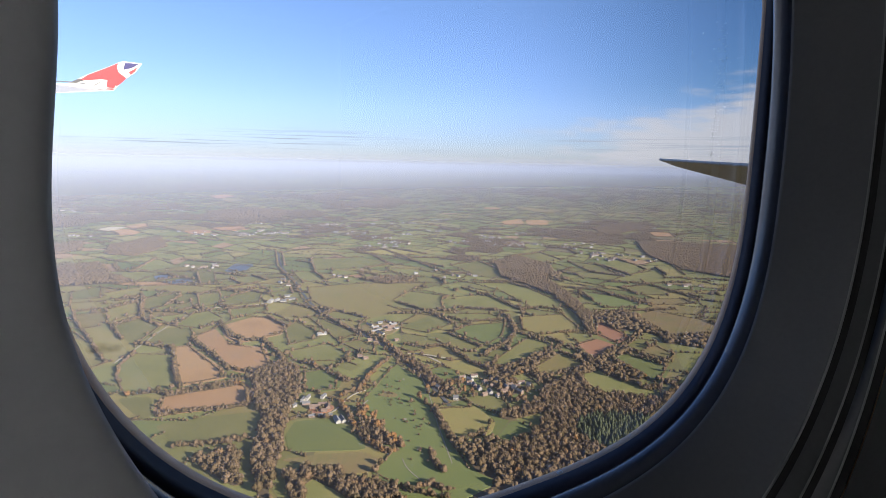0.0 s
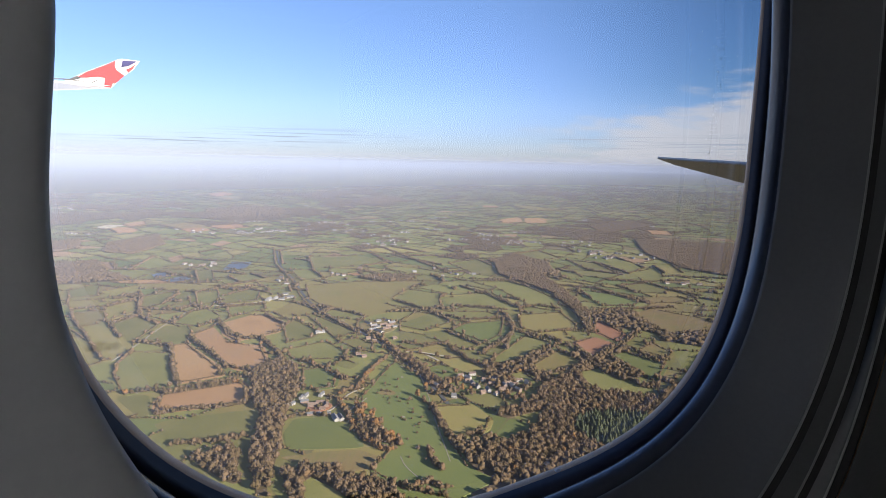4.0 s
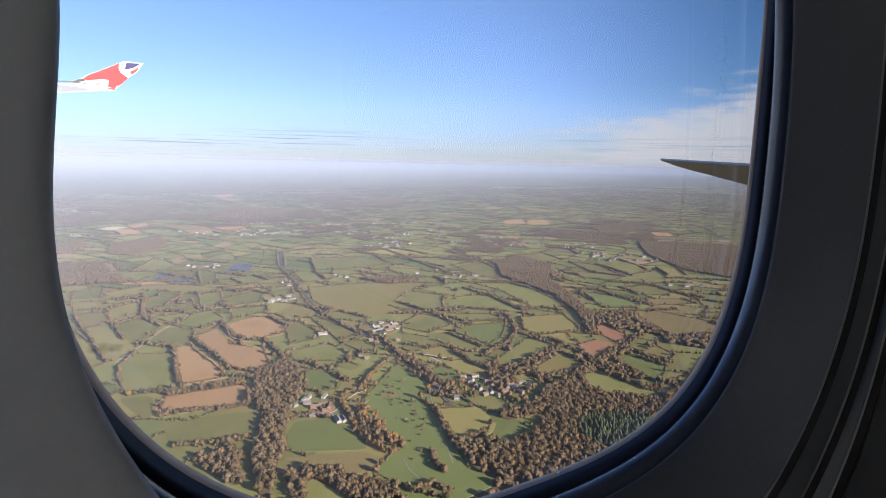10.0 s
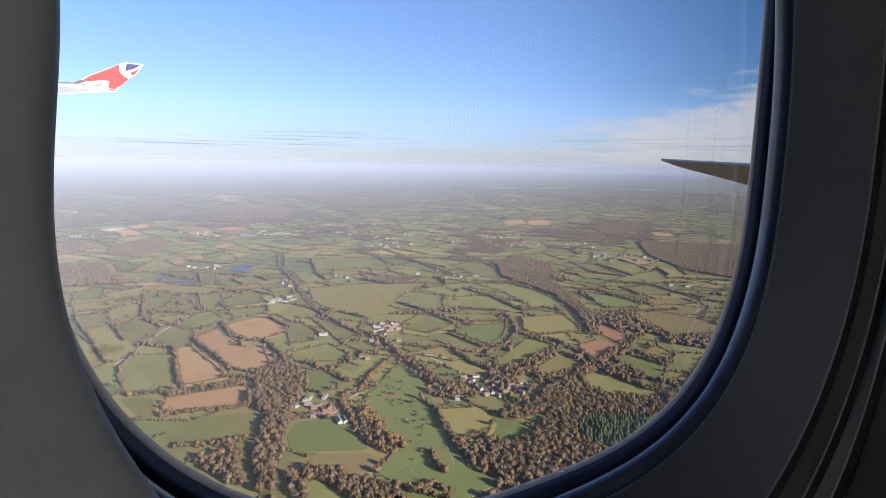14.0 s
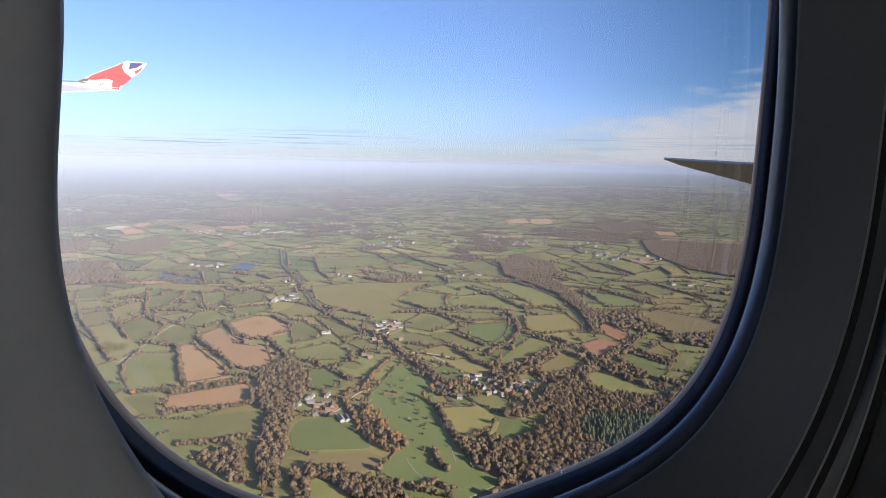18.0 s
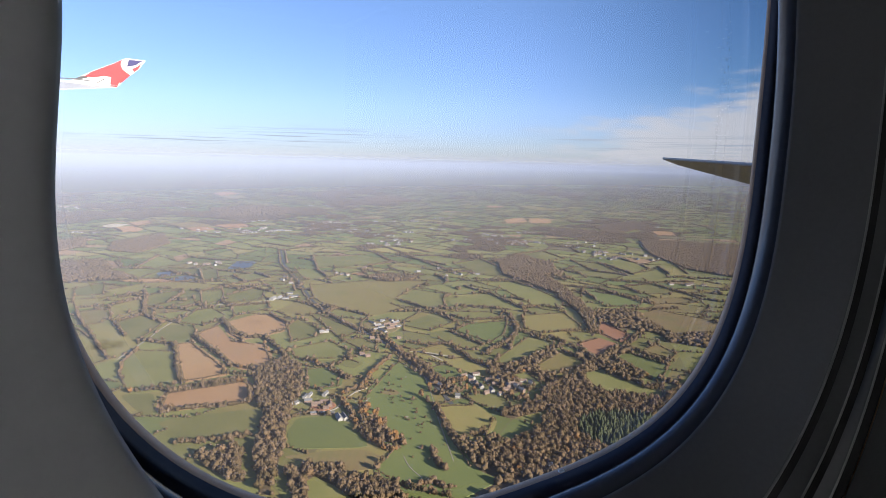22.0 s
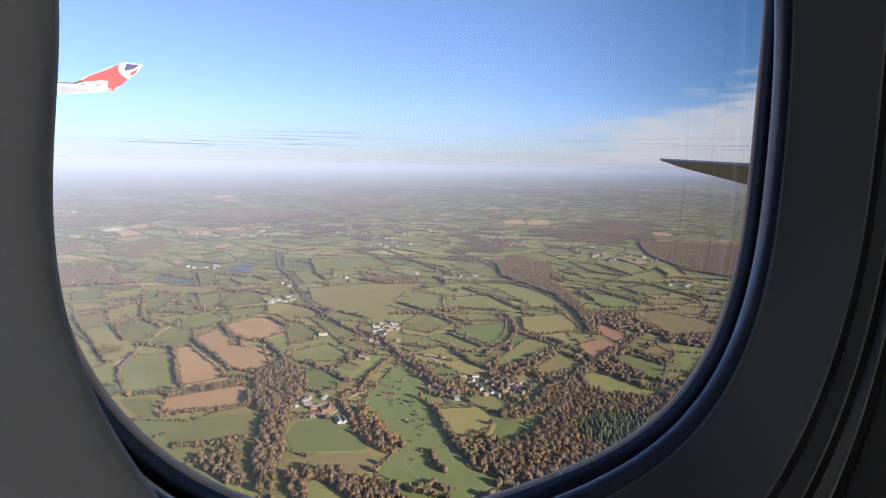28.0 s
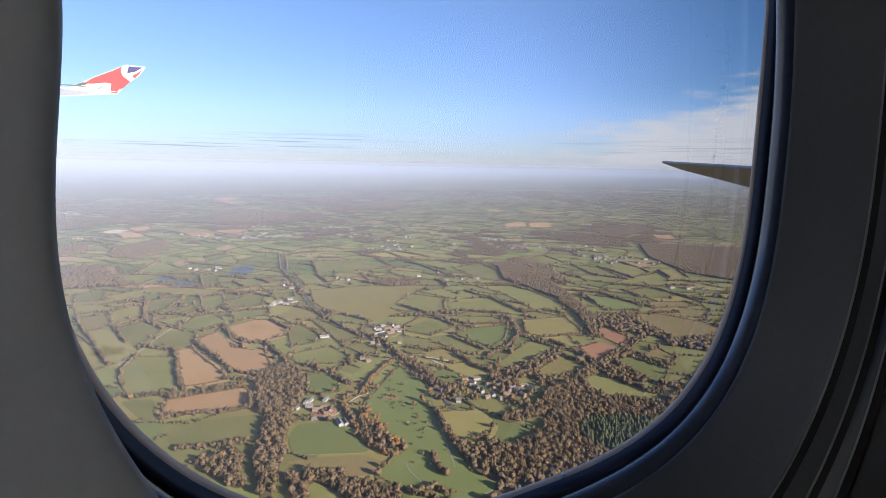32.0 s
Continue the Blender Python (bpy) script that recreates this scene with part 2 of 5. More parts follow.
def far_fields():
    """Fields too far off to be told apart by hand: every one takes a crop of its own."""
    m = bpy.data.materials.new("far_fields")
    m.use_nodes = True
    N, L = m.node_tree.nodes, m.node_tree.links
    p = N["Principled BSDF"]
    p.inputs["Roughness"].default_value, p.inputs["Specular IOR Level"].default_value = 1.0, 0.1
    geo, co, no, cr, hs, mr = (N.new(k) for k in ("ShaderNodeNewGeometry", "ShaderNodeTexCoord", "ShaderNodeTexNoise", "ShaderNodeValToRGB", "ShaderNodeHueSaturation", "ShaderNodeMapRange"))
    cr.color_ramp.interpolation = "CONSTANT"
    crops = ((0.0, (0.142, 0.152, 0.054)), (0.2, (0.174, 0.172, 0.064)), (0.38, (0.124, 0.142, 0.050)), (0.52, (0.190, 0.182, 0.072)), (0.68, (0.216, 0.186, 0.080)), (0.8, (0.156, 0.160, 0.058)), (0.9, (0.26, 0.175, 0.105)), (0.95, (0.15, 0.125, 0.07)))
    el = cr.color_ramp.elements
    while len(el) < len(crops):
        el.new(0.5)
    for e, (at, c) in zip(el, crops):
        e.position, e.color = at, (*c, 1)
    L.new(geo.outputs["Random Per Island"], cr.inputs["Fac"])
    no.inputs["Scale"].default_value, no.inputs["Detail"].default_value = 0.03, 4.0
    L.new(co.outputs["Object"], no.inputs["Vector"])
    L.new(no.outputs["Fac"], mr.inputs["Value"])
    mr.inputs["From Min"].default_value, mr.inputs["From Max"].default_value = 0.3, 0.7
    mr.inputs["To Min"].default_value, mr.inputs["To Max"].default_value = 0.85, 1.15
    L.new(mr.outputs["Result"], hs.inputs["Value"])
    L.new(cr.outputs["Color"], hs.inputs["Color"])
    L.new(hs.outputs["Color"], p.inputs["Base Color"])
    return m


M["far_fields"] = far_fields()


def clear_pane():
    m = bpy.data.materials.new("window_pane")
    m.use_nodes = True
    N, L = m.node_tree.nodes, m.node_tree.links
    N.clear()
    out, mix = N.new("ShaderNodeOutputMaterial"), N.new("ShaderNodeMixShader")
    tr, gl, fr = N.new("ShaderNodeBsdfTransparent"), N.new("ShaderNodeBsdfGlossy"), N.new("ShaderNodeFresnel")
    tr.inputs["Color"].default_value = (0.965, 0.985, 0.995, 1)
    gl.inputs["Roughness"].default_value = 0.03
    fr.inputs["IOR"].default_value = 1.5
    # the faces of the stacked panes, each of which turns some light back
    through_one, through_all, back = (N.new("ShaderNodeMath") for _ in range(3))
    through_one.operation, through_all.operation, back.operation = "SUBTRACT", "POWER", "SUBTRACT"
    through_one.inputs[0].default_value, through_all.inputs[1].default_value, back.inputs[0].default_value = 1.0, 5.6, 1.0
    L.new(fr.outputs[0], through_one.inputs[1])
    L.new(through_one.outputs[0], through_all.inputs[0])
    L.new(through_all.outputs[0], back.inputs[1])
    L.new(back.outputs[0], mix.inputs[0])
    L.new(tr.outputs[0], mix.inputs[1])
    L.new(gl.outputs[0], mix.inputs[2])
    L.new(mix.outputs[0], out.inputs["Surface"])
    return m


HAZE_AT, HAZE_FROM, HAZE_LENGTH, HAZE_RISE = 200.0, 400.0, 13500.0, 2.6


def haze_veil():
    """Haze painted as opacity on a daylit sheet; thins out above the eye's level."""
    m = bpy.data.materials.new("haze")
    m.use_nodes = True
    N, L = m.node_tree.nodes, m.node_tree.links
    N.clear()
    out, mix = N.new("ShaderNodeOutputMaterial"), N.new("ShaderNodeMixShader")
    tr, df = N.new("ShaderNodeBsdfTransparent"), N.new("ShaderNodeBsdfDiffuse")
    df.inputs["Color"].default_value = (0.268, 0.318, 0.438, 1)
    geo, sep = N.new("ShaderNodeNewGeometry"), N.new("ShaderNodeSeparateXYZ")
    L.new(geo.outputs["Position"], sep.inputs[0])

    def step(op, a, b):
        k = N.new("ShaderNodeMath")
        k.operation = op
        for i, v in enumerate((a, b)):
            if isinstance(v, (int, float)):
                k.inputs[i].default_value = v
            else:
                L.new(v, k.inputs[i])
        return k.outputs[0]

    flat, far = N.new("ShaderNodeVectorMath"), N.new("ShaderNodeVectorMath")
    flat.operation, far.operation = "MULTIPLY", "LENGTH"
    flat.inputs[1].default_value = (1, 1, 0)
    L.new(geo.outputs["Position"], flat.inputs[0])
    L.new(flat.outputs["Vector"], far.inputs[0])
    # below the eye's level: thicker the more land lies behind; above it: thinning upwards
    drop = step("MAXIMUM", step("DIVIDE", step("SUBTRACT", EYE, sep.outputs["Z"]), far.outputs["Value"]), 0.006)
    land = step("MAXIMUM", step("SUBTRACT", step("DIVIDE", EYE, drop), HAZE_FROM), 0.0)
    # the painted haze is denser towards -x, the brighter side
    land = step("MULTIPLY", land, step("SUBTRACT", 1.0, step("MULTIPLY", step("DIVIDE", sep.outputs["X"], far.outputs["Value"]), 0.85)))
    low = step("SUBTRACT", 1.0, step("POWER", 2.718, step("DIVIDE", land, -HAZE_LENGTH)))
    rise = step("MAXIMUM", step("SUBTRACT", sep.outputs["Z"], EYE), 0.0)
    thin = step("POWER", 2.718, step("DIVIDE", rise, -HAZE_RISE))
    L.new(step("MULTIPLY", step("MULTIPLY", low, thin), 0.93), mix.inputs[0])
    L.new(tr.outputs[0], mix.inputs[1])
    L.new(df.outputs[0], mix.inputs[2])
    L.new(mix.outputs[0], out.inputs["Surface"])
    return m



def smudge_film():
    """A greasy smear on the pane, thick in the middle and gone at its rim."""
    m = bpy.data.materials.new("greasy_smudge")
    m.use_nodes = True
    N, L = m.node_tree.nodes, m.node_tree.links
    N.clear()
    out, mix, tr, df = (N.new(k) for k in ("ShaderNodeOutputMaterial", "ShaderNodeMixShader", "ShaderNodeBsdfTransparent", "ShaderNodeBsdfDiffuse"))
    df.inputs["Color"].default_value = (0.10, 0.10, 0.08, 1)
    co, gr, no, k = N.new("ShaderNodeTexCoord"), N.new("ShaderNodeTexGradient"), N.new("ShaderNodeTexNoise"), N.new("ShaderNodeMath")
    gr.gradient_type = "SPHERICAL"
    mp = N.new("ShaderNodeMapping")
    mp.inputs["Location"].default_value, mp.inputs["Scale"].default_value = (-1, -1, 0), (2, 2, 0)
    L.new(co.outputs["Generated"], mp.inputs["Vector"])
    L.new(mp.outputs[0], gr.inputs["Vector"])
    no.inputs["Scale"].default_value = 3.0
    L.new(co.outputs["Generated"], no.inputs["Vector"])
    k.operation = "MULTIPLY"
    L.new(gr.outputs["Fac"], k.inputs[0])
    L.new(no.outputs["Fac"], k.inputs[1])
    L.new(k.outputs[0], mix.inputs[0])
    L.new(tr.outputs[0], mix.inputs[1])
    L.new(df.outputs[0], mix.inputs[2])
    L.new(mix.outputs[0], out.inputs["Surface"])
    return m


M["pane"], M["haze"], M["smudge"] = clear_pane(), haze_veil(), smudge_film()


# ---- building helpers ----
def flat_mesh(name, verts, faces, mats, slots=None, tint=None):
    """A mesh object's data from arrays; faces all of one corner count, or a list of lists."""
    me = bpy.data.meshes.new(name)
    verts = np.asarray(verts, dtype=np.float32)
    if isinstance(faces, np.ndarray):
        k = faces.shape[1]
        me.vertices.add(len(verts))
        me.vertices.foreach_set("co", verts.ravel())
        me.loops.add(faces.size)
        me.loops.foreach_set("vertex_index", faces.ravel().astype(np.int32))
        me.polygons.add(len(faces))
        me.polygons.foreach_set("loop_start", np.arange(0, faces.size, k, dtype=np.int32))
        me.update(calc_edges=True)
    else:
        me.from_pydata([tuple(map(float, v)) for v in verts], [], faces)
        me.update()
    for m in mats if isinstance(mats, (list, tuple)) else [mats]:
        me.materials.append(m)
    if slots is not None:
        me.polygons.foreach_set("material_index", np.asarray(slots, dtype=np.int32))
    if tint is not None:
        at = me.attributes.new("tint", "FLOAT", "POINT")
        at.data.foreach_set("value", np.asarray(tint, dtype=np.float32))
    return me


def part(name, bm, mat, parent, label=""):
    me = bpy.data.meshes.new(name)
    bm.to_mesh(me)
    bm.free()
    me.materials.append(mat)
    ob = new(name, me)
    ob.parent = parent
    if label:
        tagged(ob, label)
    return ob


def box(bm, x0, x1, y0, y1, z0, z1):
    v = [bm.verts.new((x, y, z)) for z in (z0, z1) for x, y in ((x0, y0), (x1, y0), (x1, y1), (x0, y1))]
    for f in ((3, 2, 1, 0), (4, 5, 6, 7), (0, 1, 5, 4), (1, 2, 6, 5), (2, 3, 7, 6), (3, 0, 4, 7)):
        bm.faces.new([v[i] for i in f])
    return bm


REACH = 2600.0


def lift(v):
    """The plain is flat round the aircraft; further out it is drawn in and rises like the rim of a bowl, so that all of it stays within reach."""
    v = np.array(v, dtype=float)
    r = np.maximum(np.hypot(v[:, 0], v[:, 1]), 1e-6)
    r2 = np.where(r > REACH, REACH + 2200 * (1 - np.exp(-(r - REACH) / 4500)), r)
    s = r2 / r
    return np.stack((v[:, 0] * s, v[:, 1] * s, EYE + (v[:, 2] - EYE) * s), 1)


def chaikin(pts, rounds=2):
    p = np.array(pts, dtype=float)
    for _ in range(rounds):
        q = np.roll(p, -1, 0)
        p = np.stack((0.88 * p + 0.12 * q, 0.12 * p + 0.88 * q), 1).reshape(-1, 2)
    return p


def inside(pts, poly):
    """Which of the points lie in the polygon."""
    pts, poly = np.asarray(pts, dtype=float), np.asarray(poly, dtype=float)
    got = np.zeros(len(pts), bool)
    x, y = pts[:, 0], pts[:, 1]
    for (x0, y0), (x1, y1) in zip(poly, np.roll(poly, -1, 0)):
        if y0 == y1:
            continue
        got ^= ((y0 > y) != (y1 > y)) & (x < (x1 - x0) * (y - y0) / (y1 - y0) + x0)
    return got


# ---- the land ----
rng = np.random.default_rng(4)
rings = np.concatenate((np.linspace(0, 2600, 14), np.geomspace(2680, 62000, 90)))
az = np.linspace(0, 2 * math.pi, 121)[:-1]
gv = [(r * math.sin(t), r * math.cos(t), 0) for r in rings[1:] for t in az]
gf = [(i * 120 + j, i * 120 + (j + 1) % 120, (i + 1) * 120 + (j + 1) % 120, (i + 1) * 120 + j) for i in range(len(rings) - 2) for j in range(120)]
gv = np.array(gv)
gv[:, 2] = -0.004 * np.maximum(np.hypot(gv[:, 0], gv[:, 1]) - 2100, 0)
gv = np.vstack((lift(gv), [(0, 0, 0)]))
gf = [tuple(f) for f in gf] + [(len(gv) - 1, (j + 1) % 120, j) for j in range(120)]
tagged(new("ground", flat_mesh("ground", gv, gf, M["ground"])), "rough olive and brown grassland reaching the hazy horizon", "ground", kind="structure")


def ico():
    bm = bmesh.new()
    bmesh.ops.create_icosphere(bm, subdivisions=1, radius=1)
    v = np.array([x.co[:] for x in bm.verts])
    f = np.array([[x.index for x in fc.verts] for fc in bm.faces])
    bm.free()
    return v, f


ICO_V, ICO_F = ico()


def crown(clumps, tall, seed, conifer=False):
    """A crown one metre wide and `tall` high, standing on z = 0, out of jittered clumps of leaves."""
    g = np.random.default_rng(seed)
    vs, fs, n = [], [], 0
    for i in range(clumps):
        if clumps == 1:
            c, s = np.array([0, 0, tall * 0.5]), np.array([0.5, 0.5, tall * 0.52])
        elif conifer:
            u = i / (clumps - 1)
            c, s = np.array([*g.normal(0, 0.03, 2), tall * (0.15 + 0.75 * u)]), np.array([0.5 - 0.42 * u, 0.5 - 0.42 * u, tall * 0.2])
        else:
            t, u = g.uniform(0, 6.28), g.uniform(0, 1)
            q = 0.30 * math.sqrt(g.uniform(0.05, 1)) * (1 - 0.55 * abs(u - 0.35))
            c = np.array([q * math.cos(t), q * math.sin(t), tall * (0.28 + 0.52 * u)])
            s = g.uniform(0.17, 0.27, 3) * (1.25 if clumps < 8 else 0.82)
        v = ICO_V * (1 + g.normal(0, 0.17, (len(ICO_V), 1))) * s + c
        v[:, 2] = np.maximum(v[:, 2], 0.02)
        vs.append(v)
        fs.append(ICO_F + n)
        n += len(v)
    return np.vstack(vs), np.vstack(fs)


OCT_V = np.array(((1, 0, 0), (-1, 0, 0), (0, 1, 0), (0, -1, 0), (0, 0, 1), (0, 0, -1)), dtype=float)
OCT_F = np.array(((0, 2, 4), (2, 1, 4), (1, 3, 4), (3, 0, 4), (2, 0, 5), (1, 2, 5), (3, 1, 5), (0, 3, 5)))


def leafy(tall, seed):
    """A near crown: a loose core of limbs and foliage, with many small sprays of leaves round it."""
    g = np.random.default_rng(seed)
    vs, fs = crown(6, tall * 0.9, seed)
    vs = vs * [0.9, 0.9, 0.97]
    vs, fs, n = [vs], [fs], len(vs)
    for i in range(26):
        t, u = g.uniform(0, 6.28), g.uniform(0, 1)
        q = 0.47 * math.sin(math.pi * (0.16 + 0.76 * u)) * g.uniform(0.72, 1.08)
        c = np.array([q * math.cos(t), q * math.sin(t), tall * (0.14 + 0.82 * u)])
        turn = np.array(Euler(g.uniform(0, 6.28, 3)).to_matrix())
        v = (OCT_V * g.uniform(0.065, 0.125, 3) * (1 + g.normal(0, 0.2, (6, 1)))) @ turn + c
        v[:, 2] = np.maximum(v[:, 2], 0.02)
        vs.append(v)
        fs.append(OCT_F + n)
        n += 6
    return np.vstack(vs), np.vstack(fs)


NEAR = [leafy(0.95, 10 + i) for i in range(6)]
MIDDLE = [crown(5, 0.95, 30 + i) for i in range(6)]
FAR = [crown(1, 0.8, 50 + i) for i in range(6)]
TINY = [(OCT_V * [0.5, 0.5, 0.42] * (1 + np.random.default_rng(90 + i).normal(0, 0.12, (6, 1))) + [0, 0, 0.36], OCT_F) for i in range(6)]
FIRS = [crown(5, 1.25, 70 + i, True) for i in range(4)]


def clumped(name, spots, mat, firs=False, light=False):
    """One mesh of many crowns. spots: rows of x, y, width, tint."""
    vs, fs, ts, n = [], [], [], 0
    spots = np.asarray(spots, dtype=float)
    r = np.hypot(spots[:, 0], spots[:, 1])
    yard = np.zeros(len(spots), bool)
    for x, y in VILLAGE:
        yard |= (np.abs(spots[:, 0] - x) < 7) & (spots[:, 1] < y + 6) & (spots[:, 1] > y - 12)
    spots, r = spots[~yard], r[~yard]
    small = spots[:, 2] < 5.5
    for lo, hi, kit, low in ((0, 1250, NEAR, False), (1250, 2300, MIDDLE, False), (0, 2300, FAR, True), (2300, 3800, FAR, None), (3800, 1e9, TINY, None)):
        pick = spots[(r >= lo) & (r < hi) & (True if low is None else small == low)]
        kit = FIRS if firs else kit
        if light:
            kit = (MIDDLE if hi == 1250 and low is False else FAR) if hi <= 2300 else TINY
        which = rng.integers(0, len(kit), len(pick))
        for k, (cv, cf) in enumerate(kit):
            s = pick[which == k]
            if not len(s):
                continue
            t = rng.uniform(0, 6.28, len(s))
            c, d = np.cos(t)[:, None], np.sin(t)[:, None]
            w = s[:, 2][:, None]
            hgt = np.minimum(w, np.where(np.hypot(s[:, 0], s[:, 1]) > 4000, 13.0, 12.5)[:, None]) * rng.uniform(0.85, 1.2, len(s))[:, None]
            X = (cv[:, 0] * c - cv[:, 1] * d) * w + s[:, 0][:, None]
            Y = (cv[:, 0] * d + cv[:, 1] * c) * w + s[:, 1][:, None]
            Z = cv[:, 2] * hgt - 0.2
            vs.append(np.stack((X, Y, Z), 2).reshape(-1, 3))
            fs.append((cf[None] + (np.arange(len(s)) * len(cv))[:, None, None]).reshape(-1, 3) + n)
            ts.append(np.repeat(s[:, 3], len(cv)))
            n += len(s) * len(cv)
    return flat_mesh(name, lift(np.vstack(vs)), np.vstack(fs), mat, tint=np.concatenate(ts))


COVER = []
# gardens and yards kept clear of trees
VILLAGE = [(59, 1063), (68, 1050), (135, 1054), (142, 1042), (121, 1025), (95, 1018), (109, 1004), (0, 1036), (158, 1069), (77, 1034), (84, 1008), (61, 1077), (32, 988), (148, 1050), (127, 1043), (46, 1090), (172, 1058), (103, 1050), (112, 1075), (90, 1070), (150, 1022), (70, 1100)]
FIELD_WORDS = {
    "pasture": ("green pasture with hedges round it", "pasture"), "lush": ("lush bright green grass field", "pasture"),
    "meadow": ("dry olive-green meadow in low sun", "meadow"), "ploughed": ("bare pale brown ploughed field", "ploughed field"),
    "ploughred": ("reddish brown ploughed field between hedges", "ploughed field"), "fallow": ("brownish fallow field at the wood's edge", "fallow field"), "chalk": ("pale bare sand and chalk quarry floor", "quarry"),
}


def field(crop, corners, hedge=0.8, under=False):
    p = chaikin(corners)
    mid = p.mean(0)
    if not under:
        p = p + (p - mid) / np.linalg.norm(p - mid, axis=1)[:, None] * 6.0
    z = 0.1 if under else 0.25 + 0.006 * len(COVER)
    edge = np.column_stack((p, np.full(len(p), z)))
    skirt = np.column_stack((mid + (p - mid) * 1.004, np.full(len(p), -0.6)))
    v = lift(np.vstack((edge, skirt)))
    k = len(p)
    faces = [list(range(k))] + [[i, i + k, (i + 1) % k + k, (i + 1) % k] for i in range(k)]
    area = np.dot(p[:, 0], np.roll(p[:, 1], -1)) - np.dot(p[:, 1], np.roll(p[:, 0], -1))
    if area < 0:
        faces = [f[::-1] for f in faces]
    ob = new("field", flat_mesh("field", v, faces, M[crop]))
    tagged(ob, *FIELD_WORDS[crop], kind="structure")
    if not under:
        COVER.append(np.array(corners, dtype=float))
    if hedge:
        hedgerow(np.array(corners, dtype=float), hedge)
    return ob


HEDGE_TREES = []
HEDGED = []


def hedgerow(pts, fill):
    """A low clipped hedge along a field's edge, with trees singly or in rows."""
    spots = []
    for a, b in zip(pts, np.roll(pts, -1, 0)):
        d = np.linalg.norm(b - a)
        if d < 1:
            continue
        out = np.array(((b - a)[1], -(b - a)[0])) / d
        far = np.linalg.norm(a) > 2300
        if rng.uniform() > fill + 0.1:
            continue
        marks = np.array([a + (b - a) * k for k in (0.2, 0.5, 0.8)]) + out * 3
        if HEDGED and all((np.hypot(*(np.array(HEDGED) - m).T) < 26).any() for m in marks):
            continue
        HEDGED.extend(a + (b - a) * k + out * 3 for k in np.linspace(0, 1, max(2, int(d / 15))))
        for u in np.arange(0, d, 8.0 if far else 3.4):
            if rng.uniform() < 0.93:
                q = a + (b - a) * (u / d) + out * rng.normal(3.0, 0.7)
                spots.append((q[0], q[1], rng.uniform(2.5, 4.4) * (1.9 if far else 1), float(np.clip(rng.normal(0.3, 0.15), 0, 1))))
        row = rng.uniform() < 0.27
        u = rng.uniform(0, 12)
        while u < d:
            q = a + (b - a) * (u / d) + out * rng.normal(3.5, 1.3)
            w = rng.uniform(6.5, 11.5)
            tint = float(np.clip(rng.normal(0.40, 0.19), 0, 0.95 if math.hypot(*q) < 1300 else 0.7))
            if not far and np.linalg.norm(q) < 1120 and len(HEDGE_TREES) < 290 and not any(abs(q[0] - x) < 7 and y - 12 < q[1] < y + 6 for x, y in VILLAGE):
                HEDGE_TREES.append((q[0], q[1], w, tint))
            else:
                spots.append((q[0], q[1], w * (1.2 if far else 1), tint))
            u += rng.uniform(6, 11) if row else rng.uniform(18, 90)
    if spots:
        tagged(new("hedgerow", clumped("hedgerow", spots, M["trees"])), "brown and olive autumn hedgerow with mixed trees", "hedgerow", kind="stuff")


def woodland_floor(p):
    """Leaf litter under the trees, with soil edges going into the ground."""
    q = chaikin(p)
    k = len(q)
    v = lift(np.vstack((np.column_stack((q, np.full(k, 0.9))), np.column_stack((q, np.full(k, -0.6))))))
    faces = [list(range(k))] + [[i, i + k, (i + 1) % k + k, (i + 1) % k] for i in range(k)]
    if np.dot(q[:, 0], np.roll(q[:, 1], -1)) < np.dot(q[:, 1], np.roll(q[:, 0], -1)):
        faces = [f[::-1] for f in faces]
    tagged(new("woodland_floor", flat_mesh("woodland_floor", v, faces, M["litter"])), "brown leaf litter under bare autumn trees", "woodland floor", kind="structure")


def belt(line, width, tint):
    """A row of mature trees, one to three deep, along a line."""
    p = np.array(line, dtype=float)
    spots = []
    for a, b in zip(p[:-1], p[1:]):
        d = np.linalg.norm(b - a)
        side = np.array(((b - a)[1], -(b - a)[0])) / d
        for u in np.arange(0, d, 5.2 if width < 10 else 3.8):
            q = a + (b - a) * (u / d) + side * rng.uniform(-0.5, 0.5) * width
            spots.append((q[0], q[1], rng.uniform(6.0, 11.0), float(np.clip(rng.normal(tint - 0.06, 0.16), 0, 1))))
            if rng.uniform() < 0.5:
                q = q + rng.normal(0, 3.0, 2)
                spots.append((q[0], q[1], rng.uniform(3.5, 5.5), float(np.clip(rng.normal(tint - 0.1, 0.1), 0, 1))))
    tagged(new("tree_belt", clumped("tree_belt", spots, M["trees"])), "belt of brown and russet autumn trees between fields", "tree belt", kind="stuff")


